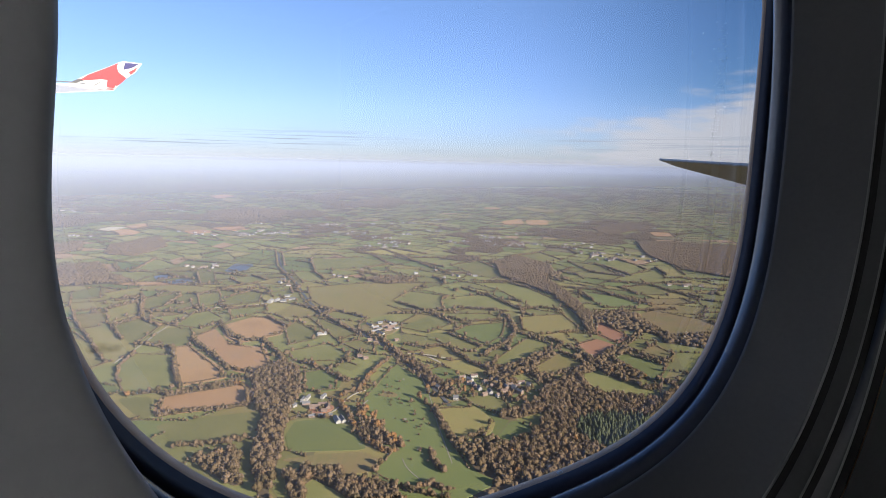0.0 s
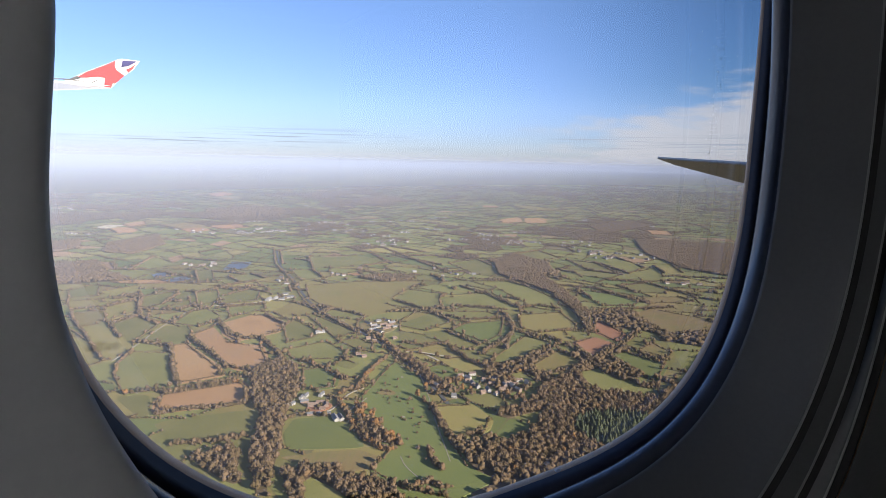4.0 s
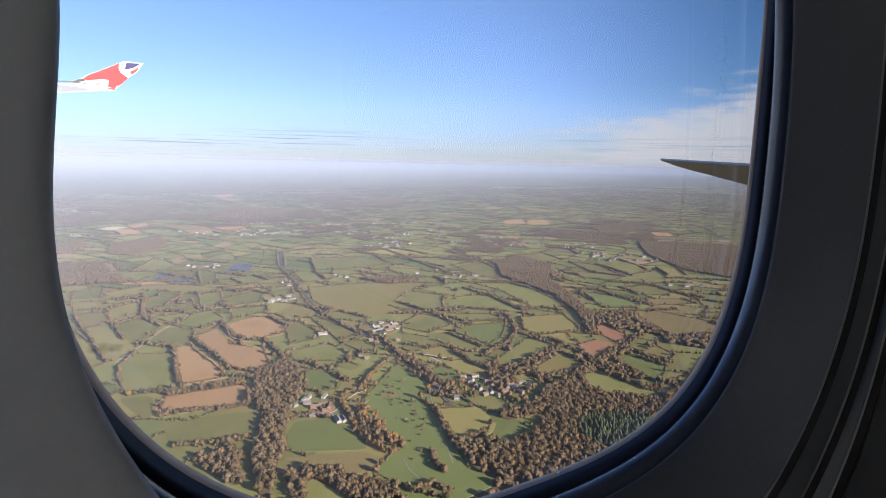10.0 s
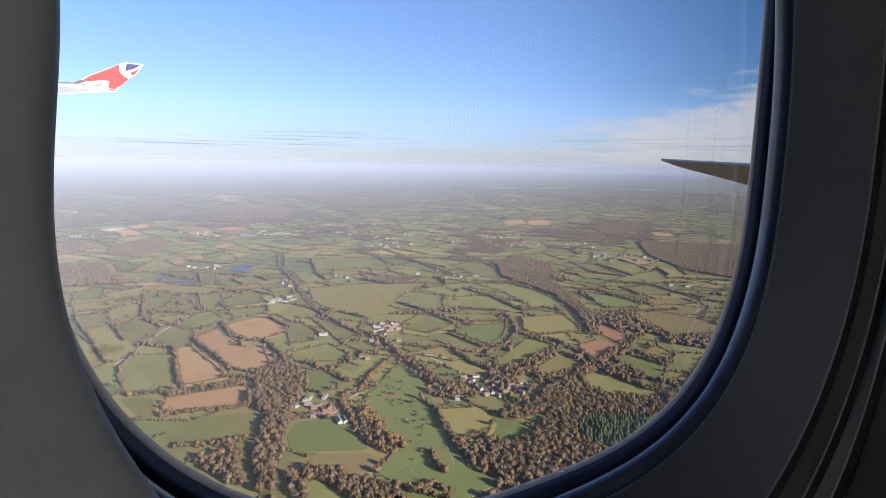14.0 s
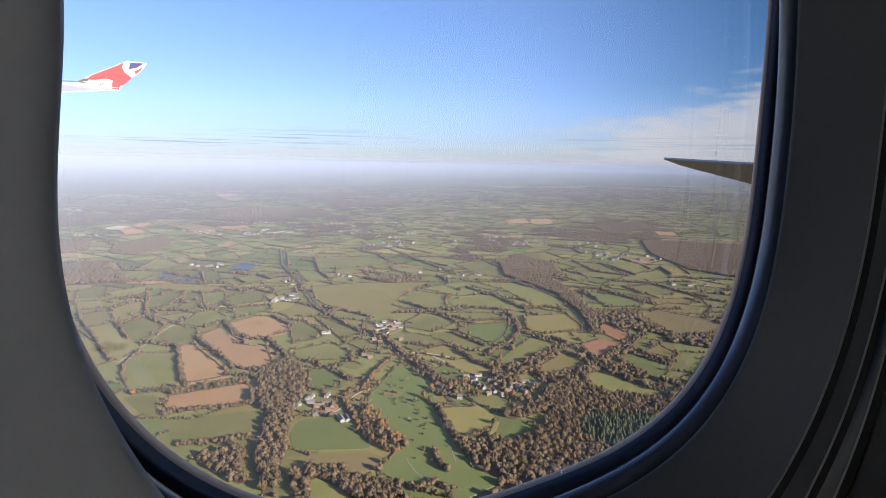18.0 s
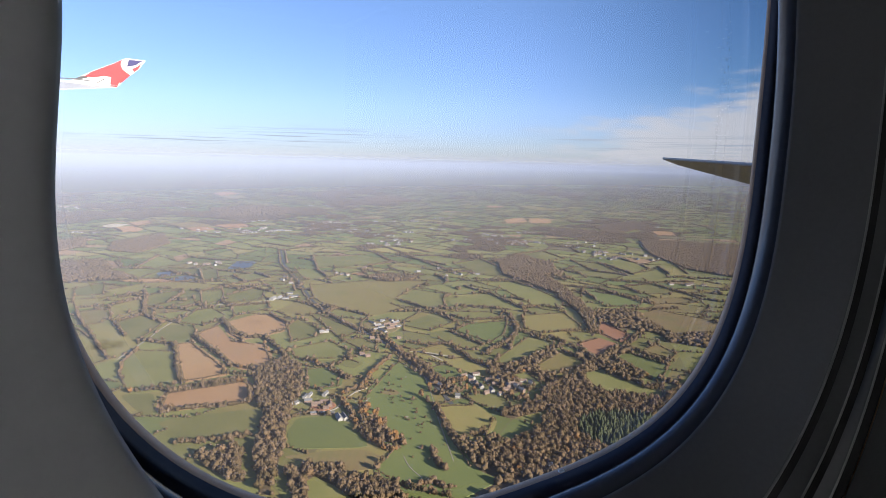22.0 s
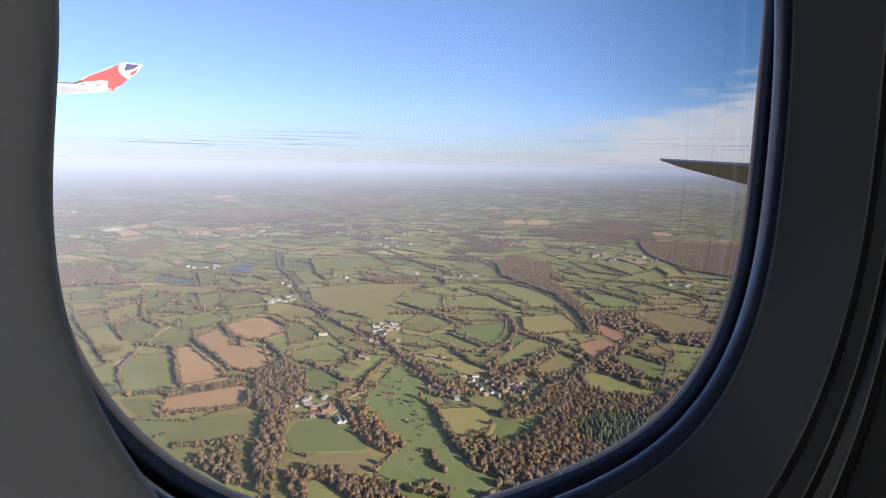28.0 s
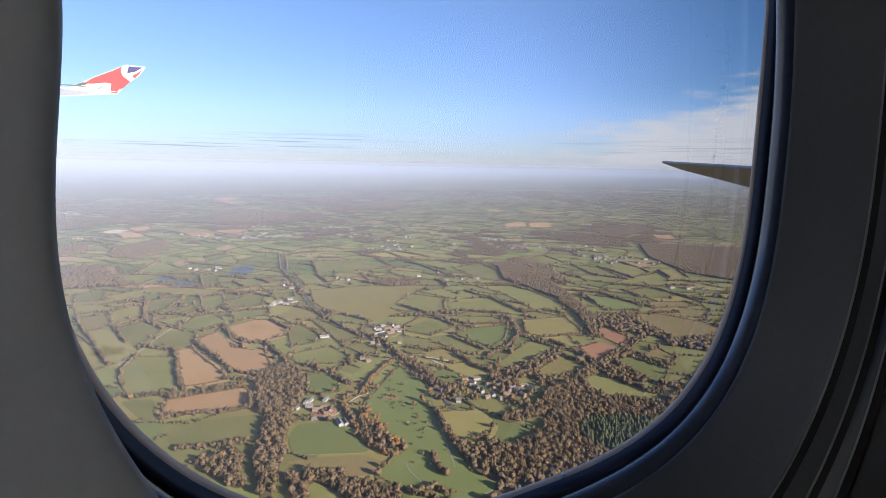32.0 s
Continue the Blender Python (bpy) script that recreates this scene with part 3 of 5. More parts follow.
def wood(sort, corners):
    p = np.array(corners, dtype=float)
    lo, hi = p.min(0), p.max(0)
    far = np.linalg.norm(p.mean(0)) > 2300
    step = 7.0 if sort == "conifer" else (11.0 if far else 8.4)
    if np.linalg.norm(p.mean(0)) > 4500:
        step = 26.0
    gx, gy = np.meshgrid(np.arange(lo[0], hi[0], step), np.arange(lo[1], hi[1], step))
    q = np.column_stack((gx.ravel(), gy.ravel())) + rng.normal(0, step * 0.28, (gx.size, 2))
    q = q[inside(q, p)]
    spots = np.column_stack((q, step * rng.uniform(1.15, 1.75, len(q)), np.clip(rng.normal(0.38, 0.16 if not far else 0.09, len(q)), 0, 0.9 if not far else 0.6)))
    COVER.append(p)
    if np.linalg.norm(p, axis=1).max() < REACH:
        woodland_floor(p)
    if sort == "conifer":
        me = clumped("conifer_wood", spots, M["conifers"], True)
        tagged(new("conifer_wood", me), "dark green conifer plantation beside the brown wood", "wood", kind="stuff")
    else:
        me = clumped("broadleaf_wood", spots, M["trees"])
        tagged(new("broadleaf_wood", me), "brown autumn broadleaf wood with thinning leaves", "wood", kind="stuff")


field("ploughed", [(-538, 1424), (-488, 1512), (-452, 1515), (-375, 1423), (-380, 1363), (-425, 1314), (-456, 1289), (-497, 1330)])
field("ploughed", [(-570, 1338), (-549, 1398), (-472, 1279), (-414, 1259), (-390, 1261), (-348, 1162), (-327, 1123), (-361, 1095), (-399, 1108), (-444, 1155), (-495, 1225), (-549, 1294)])
field("ploughed", [(-584, 1245), (-555, 1264), (-423, 1106), (-405, 1073), (-466, 1031), (-477, 1030)])
field("ploughed", [(-478, 974), (-360, 1041), (-338, 1009), (-320, 950), (-455, 898)])
field("pasture", [(-571, 1199), (-474, 1000), (-542, 970), (-603, 1048), (-639, 1123), (-646, 1201)])
field("pasture", [(-548, 960), (-500, 970), (-467, 909), (-463, 879)], hedge=0.0)
field("pasture", [(-435, 866), (-300, 918), (-287, 899), (-277, 838), (-385, 812)], hedge=0.0)
field("pasture", [(-802, 1390), (-778, 1479), (-687, 1411), (-676, 1293), (-662, 1239), (-722, 1289)])
field("pasture", [(-663, 1272), (-665, 1392), (-601, 1388), (-576, 1347), (-567, 1293), (-621, 1276)])
field("pasture", [(-660, 1419), (-663, 1537), (-631, 1571), (-566, 1499), (-556, 1449), (-581, 1390)])
field("pasture", [(-757, 1486), (-685, 1535), (-676, 1433)])
field("meadow", [(-856, 1361), (-812, 1389), (-665, 1235), (-657, 1146), (-677, 1138)])
field("meadow", [(-910, 1556), (-872, 1661), (-804, 1541), (-828, 1424)])
field("meadow", [(-961, 1490), (-908, 1525), (-830, 1403), (-864, 1370)])
field("meadow", [(-1054, 1627), (-980, 1649), (-922, 1561), (-979, 1524)])
field("pasture", [(-1127, 1755), (-1097, 1852), (-1076, 1837), (-997, 1691), (-1073, 1661)])
field("meadow", [(-1025, 1758), (-968, 1850), (-904, 1748), (-960, 1673)])
field("pasture", [(-872, 1698), (-821, 1765), (-779, 1746), (-766, 1610), (-806, 1573)])
field("pasture", [(-747, 1572), (-723, 1677), (-680, 1592), (-702, 1539)])
field("pasture", [(-741, 1751), (-685, 1797), (-629, 1665), (-670, 1593)])
field("pasture", [(-645, 1722), (-599, 1832), (-553, 1796), (-525, 1676), (-602, 1627)])
field("pasture", [(-586, 1588), (-494, 1631), (-471, 1581), (-508, 1528), (-540, 1478)])
field("pasture", [(-1123, 2092), (-1179, 2397), (-1058, 2287), (-1061, 2112)])
field("pasture", [(-892, 2112), (-827, 2121), (-750, 1941), (-810, 1934)])
field("pasture", [(-539, 1814), (-480, 1863), (-457, 1798), (-509, 1745)])
field("meadow", [(-438, 1895), (-277, 1980), (-44, 2008), (-88, 1891), (-137, 1747), (-148, 1673), (-101, 1611), (-194, 1517), (-327, 1621), (-390, 1720)])
field("pasture", [(-131, 1711), (-85, 1866), (32, 1804), (6, 1755), (12, 1635), (-47, 1610)])
field("pasture", [(-75, 1902), (-12, 1964), (100, 1812), (43, 1798)])
field("pasture", [(1, 1975), (64, 1992), (157, 1859), (115, 1822)])
field("pasture", [(19, 1749), (174, 1844), (211, 1739), (246, 1645), (237, 1612), (130, 1627), (35, 1658)])
field("pasture", [(104, 2027), (244, 2034), (303, 1955), (374, 1756), (361, 1691), (279, 1655), (193, 1915)])
field("pasture", [(-37, 1592), (137, 1596), (166, 1568), (156, 1532), (61, 1506)])
field("lush", [(30, 1408), (72, 1474), (177, 1511), (157, 1385), (115, 1310)])
field("pasture", [(-98, 1438), (-17, 1575), (40, 1488), (-28, 1394)])
field("pasture", [(-32, 1379), (20, 1403), (101, 1292), (58, 1252), (-11, 1334)])
field("meadow", [(-71, 1238), (26, 1315), (65, 1210), (25, 1189)])
field("pasture", [(-352, 1525), (-334, 1539), (-195, 1379), (-233, 1312), (-269, 1373)])
field("pasture", [(-382, 1407), (-374, 1483), (-275, 1368), (-290, 1325), (-341, 1277)])
field("pasture", [(-330, 1234), (-253, 1301), (-191, 1225), (-193, 1177), (-301, 1169)])
field("pasture", [(-231, 1303), (-185, 1329), (-144, 1293), (-138, 1237), (-169, 1234)])
field("lush", [(-266, 1111), (-215, 1134), (-193, 1103), (-184, 1025), (-240, 1005)])
field("pasture", [(-205, 1151), (-187, 1177), (-163, 1154), (-173, 1124)])
field("lush", [(-223, 837), (-222, 884), (-169, 893), (-119, 835), (-106, 800), (-207, 793)], hedge=0.0)
field("fallow", [(-212, 764), (-171, 776), (-109, 786), (-85, 771), (-91, 740), (-124, 732), (-165, 748)], hedge=0.0)
field("meadow", [(-9, 949), (61, 958), (89, 897), (79, 861), (30, 814), (12, 849)])
field("pasture", [(141, 1107), (172, 1132), (197, 1063), (185, 1035), (140, 1040)])
field("pasture", [(214, 1376), (269, 1322), (248, 1278), (148, 1167), (110, 1171), (125, 1215)])
field("meadow", [(188, 1149), (273, 1272), (309, 1192), (291, 1156), (231, 1113)])
field("meadow", [(218, 1567), (348, 1610), (364, 1473), (347, 1431), (252, 1398), (209, 1439)])
field("lush", [(464, 1928), (562, 1854), (617, 1752), (584, 1699), (484, 1689), (472, 1774)])
field("ploughred", [(412, 1505), (433, 1535), (466, 1407), (440, 1362), (421, 1343), (391, 1425)])
field("ploughred", [(320, 1326), (376, 1371), (417, 1312), (342, 1216), (321, 1248)])
field("fallow", [(474, 1300), (509, 1341), (527, 1260), (502, 1224), (464, 1267)])
field("lush", [(373, 1230), (418, 1268), (484, 1184), (439, 1106), (411, 1098)])
field("pasture", [(300, 1137), (325, 1152), (361, 1054), (297, 1036), (284, 1072)])
field("fallow", [(558, 1606), (627, 1670), (740, 1563), (748, 1507), (690, 1435), (557, 1400), (548, 1490)])
field("fallow", [(646, 1823), (774, 1837), (796, 1771), (632, 1732)])
field("pasture", [(767, 1657), (830, 1663), (772, 1577), (728, 1597)])
field("meadow", [(894, 2419), (989, 2432), (964, 2265), (880, 2254)])
field("pasture", [(625, 1992), (740, 2054), (755, 1892), (647, 1880)])
field("meadow", [(927, 2181), (1021, 2048), (987, 1997), (918, 2036)])
field("pasture", [(469, 2296), (531, 2197), (535, 2132), (458, 2133)])
field("pasture", [(-560, 2478), (-356, 2541), (-193, 2373), (-297, 2279), (-481, 2203)])
field("pasture", [(-302, 2157), (-178, 2196), (-107, 2072), (-245, 2034)])
field("pasture", [(39, 2379), (163, 2512), (265, 2220), (292, 2091), (141, 2147)])
field("pasture", [(-209, 2564), (-9, 2563), (135, 2449), (15, 2323), (-129, 2468)])
field("pasture", [(-558, 2169), (-476, 2180), (-404, 2034), (-468, 1966)])
field("pasture", [(-736, 2013), (-676, 2074), (-594, 2000), (-663, 1914)])
field("meadow", [(-692, 1865), (-617, 1948), (-573, 1879), (-665, 1816)])
field("pasture", [(667, 2469), (804, 2609), (846, 2360), (733, 2223)])
field("pasture", [(558, 2526), (667, 2469), (703, 2197), (594, 2276)])
field("pasture", [(313, 2646), (479, 2794), (542, 2569), (371, 2427)])
field("meadow", [(-377, 2689), (-231, 2825), (-62, 2670), (-237, 2592)])
field("ploughed", [(-1423, 3540), (-1264, 3678), (-1148, 3538), (-1264, 3389)])
field("fallow", [(-1713, 3537), (-1596, 3704), (-1375, 3550), (-1463, 3317)])
field("ploughed", [(1354, 3831), (1489, 3796), (1428, 3548), (1302, 3579)])
field("ploughed", [(450, 4358), (618, 4585), (600, 4227), (449, 4110)], hedge=0.3)
field("ploughed", [(650, 4500), (810, 4541), (768, 4187), (613, 4150)], hedge=0.3)
field("meadow", [(685, 5971), (902, 5886), (1141, 5399), (884, 5258)], hedge=0.3)
field("ploughed", [(426, 5804), (580, 5779), (547, 5549), (399, 5572)], hedge=0.3)
field("ploughed", [(-2676, 6720), (-2619, 7148), (-2344, 6752), (-2389, 6270)], hedge=0.3)
field("fallow", [(-2363, 6281), (-2212, 6458), (-1980, 6035), (-2153, 5870)], hedge=0.3)
field("ploughed", [(-1922, 3542), (-1878, 3730), (-1790, 3574), (-1786, 3382)], hedge=0.3)
field("chalk", [(-1986, 3398), (-1981, 3495), (-1881, 3486), (-1873, 3332), (-1902, 3296)], hedge=0.3)
field("ploughed", [(-1859, 3277), (-1830, 3402), (-1697, 3284), (-1665, 3180), (-1723, 3115)], hedge=0.3)
field("ploughed", [(-1470, 3333), (-1453, 3489), (-1315, 3367), (-1357, 3218)], hedge=0.3)

wood("conifer", [(236, 910), (286, 932), (349, 916), (307, 846), (253, 808), (216, 860)])
wood("broadleaf", [(50, 773), (90, 805), (147, 857), (206, 982), (272, 1029), (331, 1020), (385, 997), (350, 925), (288, 939), (236, 919), (211, 856), (249, 798), (171, 738), (93, 715), (72, 748)])
wood("broadleaf", [(385, 997), (495, 1092), (727, 1409), (680, 1237), (429, 892), (311, 811)])
wood("broadleaf", [(-355, 1083), (-325, 1163), (-281, 1126), (-246, 1015), (-244, 906), (-223, 792), (-209, 683), (-240, 722), (-259, 782), (-280, 893), (-326, 984)])
wood("broadleaf", [(-335, 758), (-289, 793), (-275, 781), (-264, 734), (-245, 700), (-258, 696), (-290, 717)])
wood("broadleaf", [(-262, 781), (-246, 782), (-223, 736), (-205, 670), (-217, 669), (-240, 721)])
wood("broadleaf", [(-200, 720), (-176, 746), (-159, 718), (-172, 697), (-153, 648), (-170, 647)])
wood("broadleaf", [(-177, 731), (-134, 744), (-117, 713), (-61, 704), (-36, 653), (-90, 651), (-124, 688), (-158, 714)])
wood("broadleaf", [(196, 1038), (284, 1127), (287, 1049), (260, 1021), (174, 937), (118, 905), (96, 919), (164, 969)])
wood("broadleaf", [(230, 2435), (347, 2423), (413, 1931), (428, 1599), (367, 1356), (384, 1595), (368, 1841), (226, 2158)])
wood("broadleaf", [(-51, 1149), (-27, 1134), (23, 1032), (13, 1005), (-19, 1058)])
wood("broadleaf", [(-131, 913), (-45, 801), (-106, 825)])
wood("broadleaf", [(1100, 3279), (1671, 3153), (1161, 2166), (1005, 2356), (981, 2750)])
wood("broadleaf", [(209, 2469), (351, 2646), (455, 2434), (442, 2182), (352, 2148), (271, 2277)])
wood("broadleaf", [(-1558, 2740), (-1472, 3066), (-1286, 2730), (-1281, 2436), (-1434, 2475)])
wood("broadleaf", [(-1436, 2163), (-1345, 2281), (-1188, 2079), (-1293, 1958)])
wood("broadleaf", [(-1820, 2732), (-1757, 2848), (-1596, 2583), (-1619, 2445)])
wood("broadleaf", [(-1888, 4709), (-1671, 5165), (-1258, 4909), (-1182, 4288), (-1570, 4007)])
wood("broadleaf", [(-938, 6673), (-584, 7055), (-271, 6140), (-757, 5789)])
wood("broadleaf", [(1021, 3983), (1447, 4477), (1482, 4087), (1021, 3569)])
wood("broadleaf", [(-1344, 2007), (-1240, 2099), (-1022, 1917), (-1210, 1830)])
wood("broadleaf", [(-285, 2039), (-191, 2104), (-75, 2035), (-179, 1973)])

belt([(90, 1222), (128, 1280), (166, 1338), (192, 1436), (190, 1545), (172, 1604)], 12, 0.4)
belt([(105, 1152), (139, 1144), (193, 1200), (246, 1261), (291, 1326), (270, 1360), (220, 1389), (196, 1411)], 13, 0.4)
belt([(207, 1043), (250, 1098), (302, 1156), (334, 1210), (316, 1266), (289, 1318)], 13, 0.4)
belt([(162, 1146), (201, 1101), (218, 1044)], 9, 0.4)
belt([(326, 1182), (345, 1142), (365, 1097), (395, 1055), (433, 1072)], 15, 0.4)
belt([(340, 1211), (407, 1273), (437, 1329), (513, 1438), (485, 1488), (448, 1569), (432, 1629)], 16, 0.42)
belt([(429, 1303), (458, 1238), (495, 1204)], 12, 0.4)
belt([(-77, 1297), (-25, 1280), (26, 1297)], 8, 0.4)
belt([(26, 1284), (61, 1190), (104, 1142), (133, 1090)], 9, 0.45)
belt([(-100, 1254), (-58, 1182), (-22, 1143)], 13, 0.5)
belt([(-554, 1448), (-498, 1352), (-441, 1302), (-406, 1314), (-357, 1234), (-313, 1163)], 10, 0.35)
belt([(-564, 1300), (-500, 1223), (-438, 1154), (-409, 1106)], 7, 0.35)
belt([(-587, 1248), (-519, 1114), (-466, 1013)], 8, 0.35)
belt([(-460, 1000), (-421, 1025), (-370, 1056)], 6, 0.38)
belt([(-447, 894), (-413, 911), (-355, 928), (-318, 946)], 7, 0.38)
belt([(-378, 792), (-341, 803), (-304, 814), (-282, 824)], 9, 0.4)
belt([(-173, 992), (-142, 1021), (-136, 1072), (-128, 1126), (-107, 1196)], 8, 0.75)
belt([(-169, 968), (-137, 890), (-106, 824), (-77, 791), (-53, 792)], 8, 0.7)
belt([(-22, 972), (-2, 919), (12, 868), (25, 822), (32, 796)], 7, 0.45)
belt([(-8, 794), (0, 762), (8, 733)], 9, 0.55)
belt([(-28, 693), (-6, 707), (19, 690)], 8, 0.6)
belt([(-279, 1165), (-223, 1119), (-195, 1089), (-169, 1061)], 8, 0.5)
belt([(422, 1975), (530, 1942), (588, 1822), (636, 1752)], 16, 0.42)
belt([(432, 1629), (555, 1660), (697, 1688)], 12, 0.42)
belt([(556, 1521), (573, 1372), (664, 1393)], 14, 0.42)
belt([(72, 1934), (157, 1815), (233, 1642)], 5, 0.4)
belt([(233, 1642), (296, 1682), (354, 1641)], 8, 0.4)
belt([(55, 1657), (128, 1644), (190, 1625)], 6, 0.4)
belt([(81, 1506), (149, 1523), (189, 1539)], 7, 0.4)
belt([(-196, 1402), (-149, 1358), (-116, 1294), (-70, 1181), (-20, 1086), (23, 1031)], 9, 0.55)
belt([(-608, 1571), (-545, 1616), (-487, 1636)], 6, 0.35)
belt([(-308, 2198), (-189, 2079), (-68, 2116)], 16, 0.4)
belt([(-936, 1659), (-887, 1724)], 14, 0.4)
belt([(-806, 1398), (-780, 1482), (-686, 1409)], 6, 0.5)
belt([(-773, 1483), (-897, 1738)], 8, 0.5)
belt([(-529, 1779), (-618, 1836), (-687, 1828), (-747, 1755)], 7, 0.4)
belt([(286, 2410), (377, 2173), (442, 2074)], 14, 0.42)
belt([(611, 2095), (742, 2061), (791, 1927), (852, 1851)], 14, 0.42)
belt([(-284, 2809), (-159, 2566), (-54, 2361), (37, 2186)], 14, 0.4)
belt([(-444, 2781), (-316, 2623), (-190, 2341)], 12, 0.4)


def strip(name, pts, width, mat, label, category, z=1.05):
    """A road, track or path along a line."""
    p = np.array(pts, dtype=float)
    for _ in range(2):
        mids = np.stack((0.75 * p[:-1] + 0.25 * p[1:], 0.25 * p[:-1] + 0.75 * p[1:]), 1).reshape(-1, 2)
        p = np.vstack((p[:1], mids, p[-1:]))
    d = np.gradient(p, axis=0)
    d /= np.linalg.norm(d, axis=1)[:, None] + 1e-9
    nrm = np.column_stack((-d[:, 1], d[:, 0])) * width / 2
    k = len(p)
    v = np.vstack([np.column_stack((p + s * nrm, np.full(k, h))) for s, h in ((1, z), (-1, z), (1.1, -0.4), (-1.1, -0.4))])
    f = []
    for i in range(k - 1):
        f += [(i, k + i, k + i + 1, i + 1), (i + 1, 2 * k + i + 1, 2 * k + i, i), (k + i, 3 * k + i, 3 * k + i + 1, k + i + 1)]
    return tagged(new(name, flat_mesh(name, lift(v), f, mat)), label, category, kind="structure")


def pond(corners):
    p = chaikin(corners, 3)
    v = lift(np.column_stack((p, np.full(len(p), 1.0))))
    tagged(new("pond", flat_mesh("pond", v, [list(range(len(p)))], M["water"])), "still blue pond reflecting the sky among fields", "pond", kind="structure")
    hedgerow(np.array(corners, dtype=float), 0.12)


GOLF = [(-132, 983), (-100, 1129), (-86, 1174), (-45, 1110), (12, 879), (47, 750), (79, 720), (19, 668), (-42, 690), (-87, 736), (-62, 801), (-121, 871)]
field("lush", GOLF, hedge=0.45)
pond([(-801, 2136), (-824, 2322), (-740, 2307), (-728, 2169)])
pond([(-1011, 2030), (-964, 2080), (-913, 2011), (-955, 1955)])
pond([(-933, 1928), (-885, 2014), (-832, 1950), (-885, 1906)])
ROAD = [(-739, 2646), (-632, 2283), (-487, 1964), (-420, 1778), (-349, 1612), (-194, 1389), (-107, 1263), (-56, 1149), (-3, 1031), (22, 956)]
strip("road", ROAD, 7, M["asphalt"], "straight grey country road lined with trees", "road")
for side in (-1, 1):
    line = np.array(ROAD[:8], dtype=float) + [9.0 * side, 3.0]
    hedgerow(np.vstack((line, line[::-1] + [3.0 * side, 0])), 0.75)
strip("track", [(-67, 1237), (-34, 1232), (31, 1203)], 5.5, M["chalk"], "pale gravel track across a meadow", "track", 1.1)
strip("track", [(-34, 1232), (5, 1179)], 5, M["chalk"], "pale gravel track forking off", "track")
strip("lane", [(-654, 1136), (-658, 1244), (-674, 1412), (-669, 1587), (-608, 1613), (-507, 1650), (-462, 1790)], 2.4, M["gravel"], "narrow pale lane between pastures", "lane")
strip("golf_path", [(-39, 1127), (-16, 1016), (-4, 914), (9, 838), (22, 761)], 1.3, M["gravel"], "pale path along the golf fairway", "path", 1.15)
strip("golf_path", [(-48, 773), (-40, 746), (-21, 718)], 1.4, M["gravel"], "pale path across the golf grass", "path", 1.15)
strip("golf_path", [(-142, 928), (-131, 947), (-121, 976)], 2.0, M["gravel"], "short pale path beside the hedge", "path", 1.15)
strip("farm_track", [(-234, 896), (-221, 919), (-173, 910), (-158, 994), (-132, 1022)], 2.6, M["gravel"], "pale track through the farmyard", "track", 1.1)



def patch(x, y, a, b, mat, label, category, z=1.0):
    """A low uneven oval on the grass: a bunker, a green, a worn spot."""
    g = random.Random(int(x * 7 + y))
    ph = g.uniform(0, 6)
    v = [(x + a * math.cos(t) * (1 + 0.15 * math.sin(3 * t + ph)), y + b * math.sin(t) * (1 + 0.15 * math.sin(2 * t + ph)), z) for t in np.linspace(0, 2 * math.pi, 25)[:-1]]
    v += [(p + (p - x) * 0.08, q + (q - y) * 0.08, -0.3) for p, q, _ in v]
    f = [list(range(24))] + [[i, i + 24, (i + 1) % 24 + 24, (i + 1) % 24] for i in range(24)]
    tagged(new(category.replace(" ", "_"), flat_mesh("patch", v, f, mat)), label, category, kind="structure")


for x, y in ((-110, 890), (-52, 902), (-26, 800), (-216, 700), (-95, 1150), (-70, 1140), (-66, 1080)):
    patch(x, y, 2.6, 3.4, M["gravel"], "pale sand bunker on the golf course", "sand bunker")
patch(-198, 937, 20, 24, M["ploughred"], "reddish-brown trodden farmyard", "farmyard", 0.9)
patch(-88, 1003, 15, 14, M["fallow"], "dark worn hollow on the golf course", "hollow")

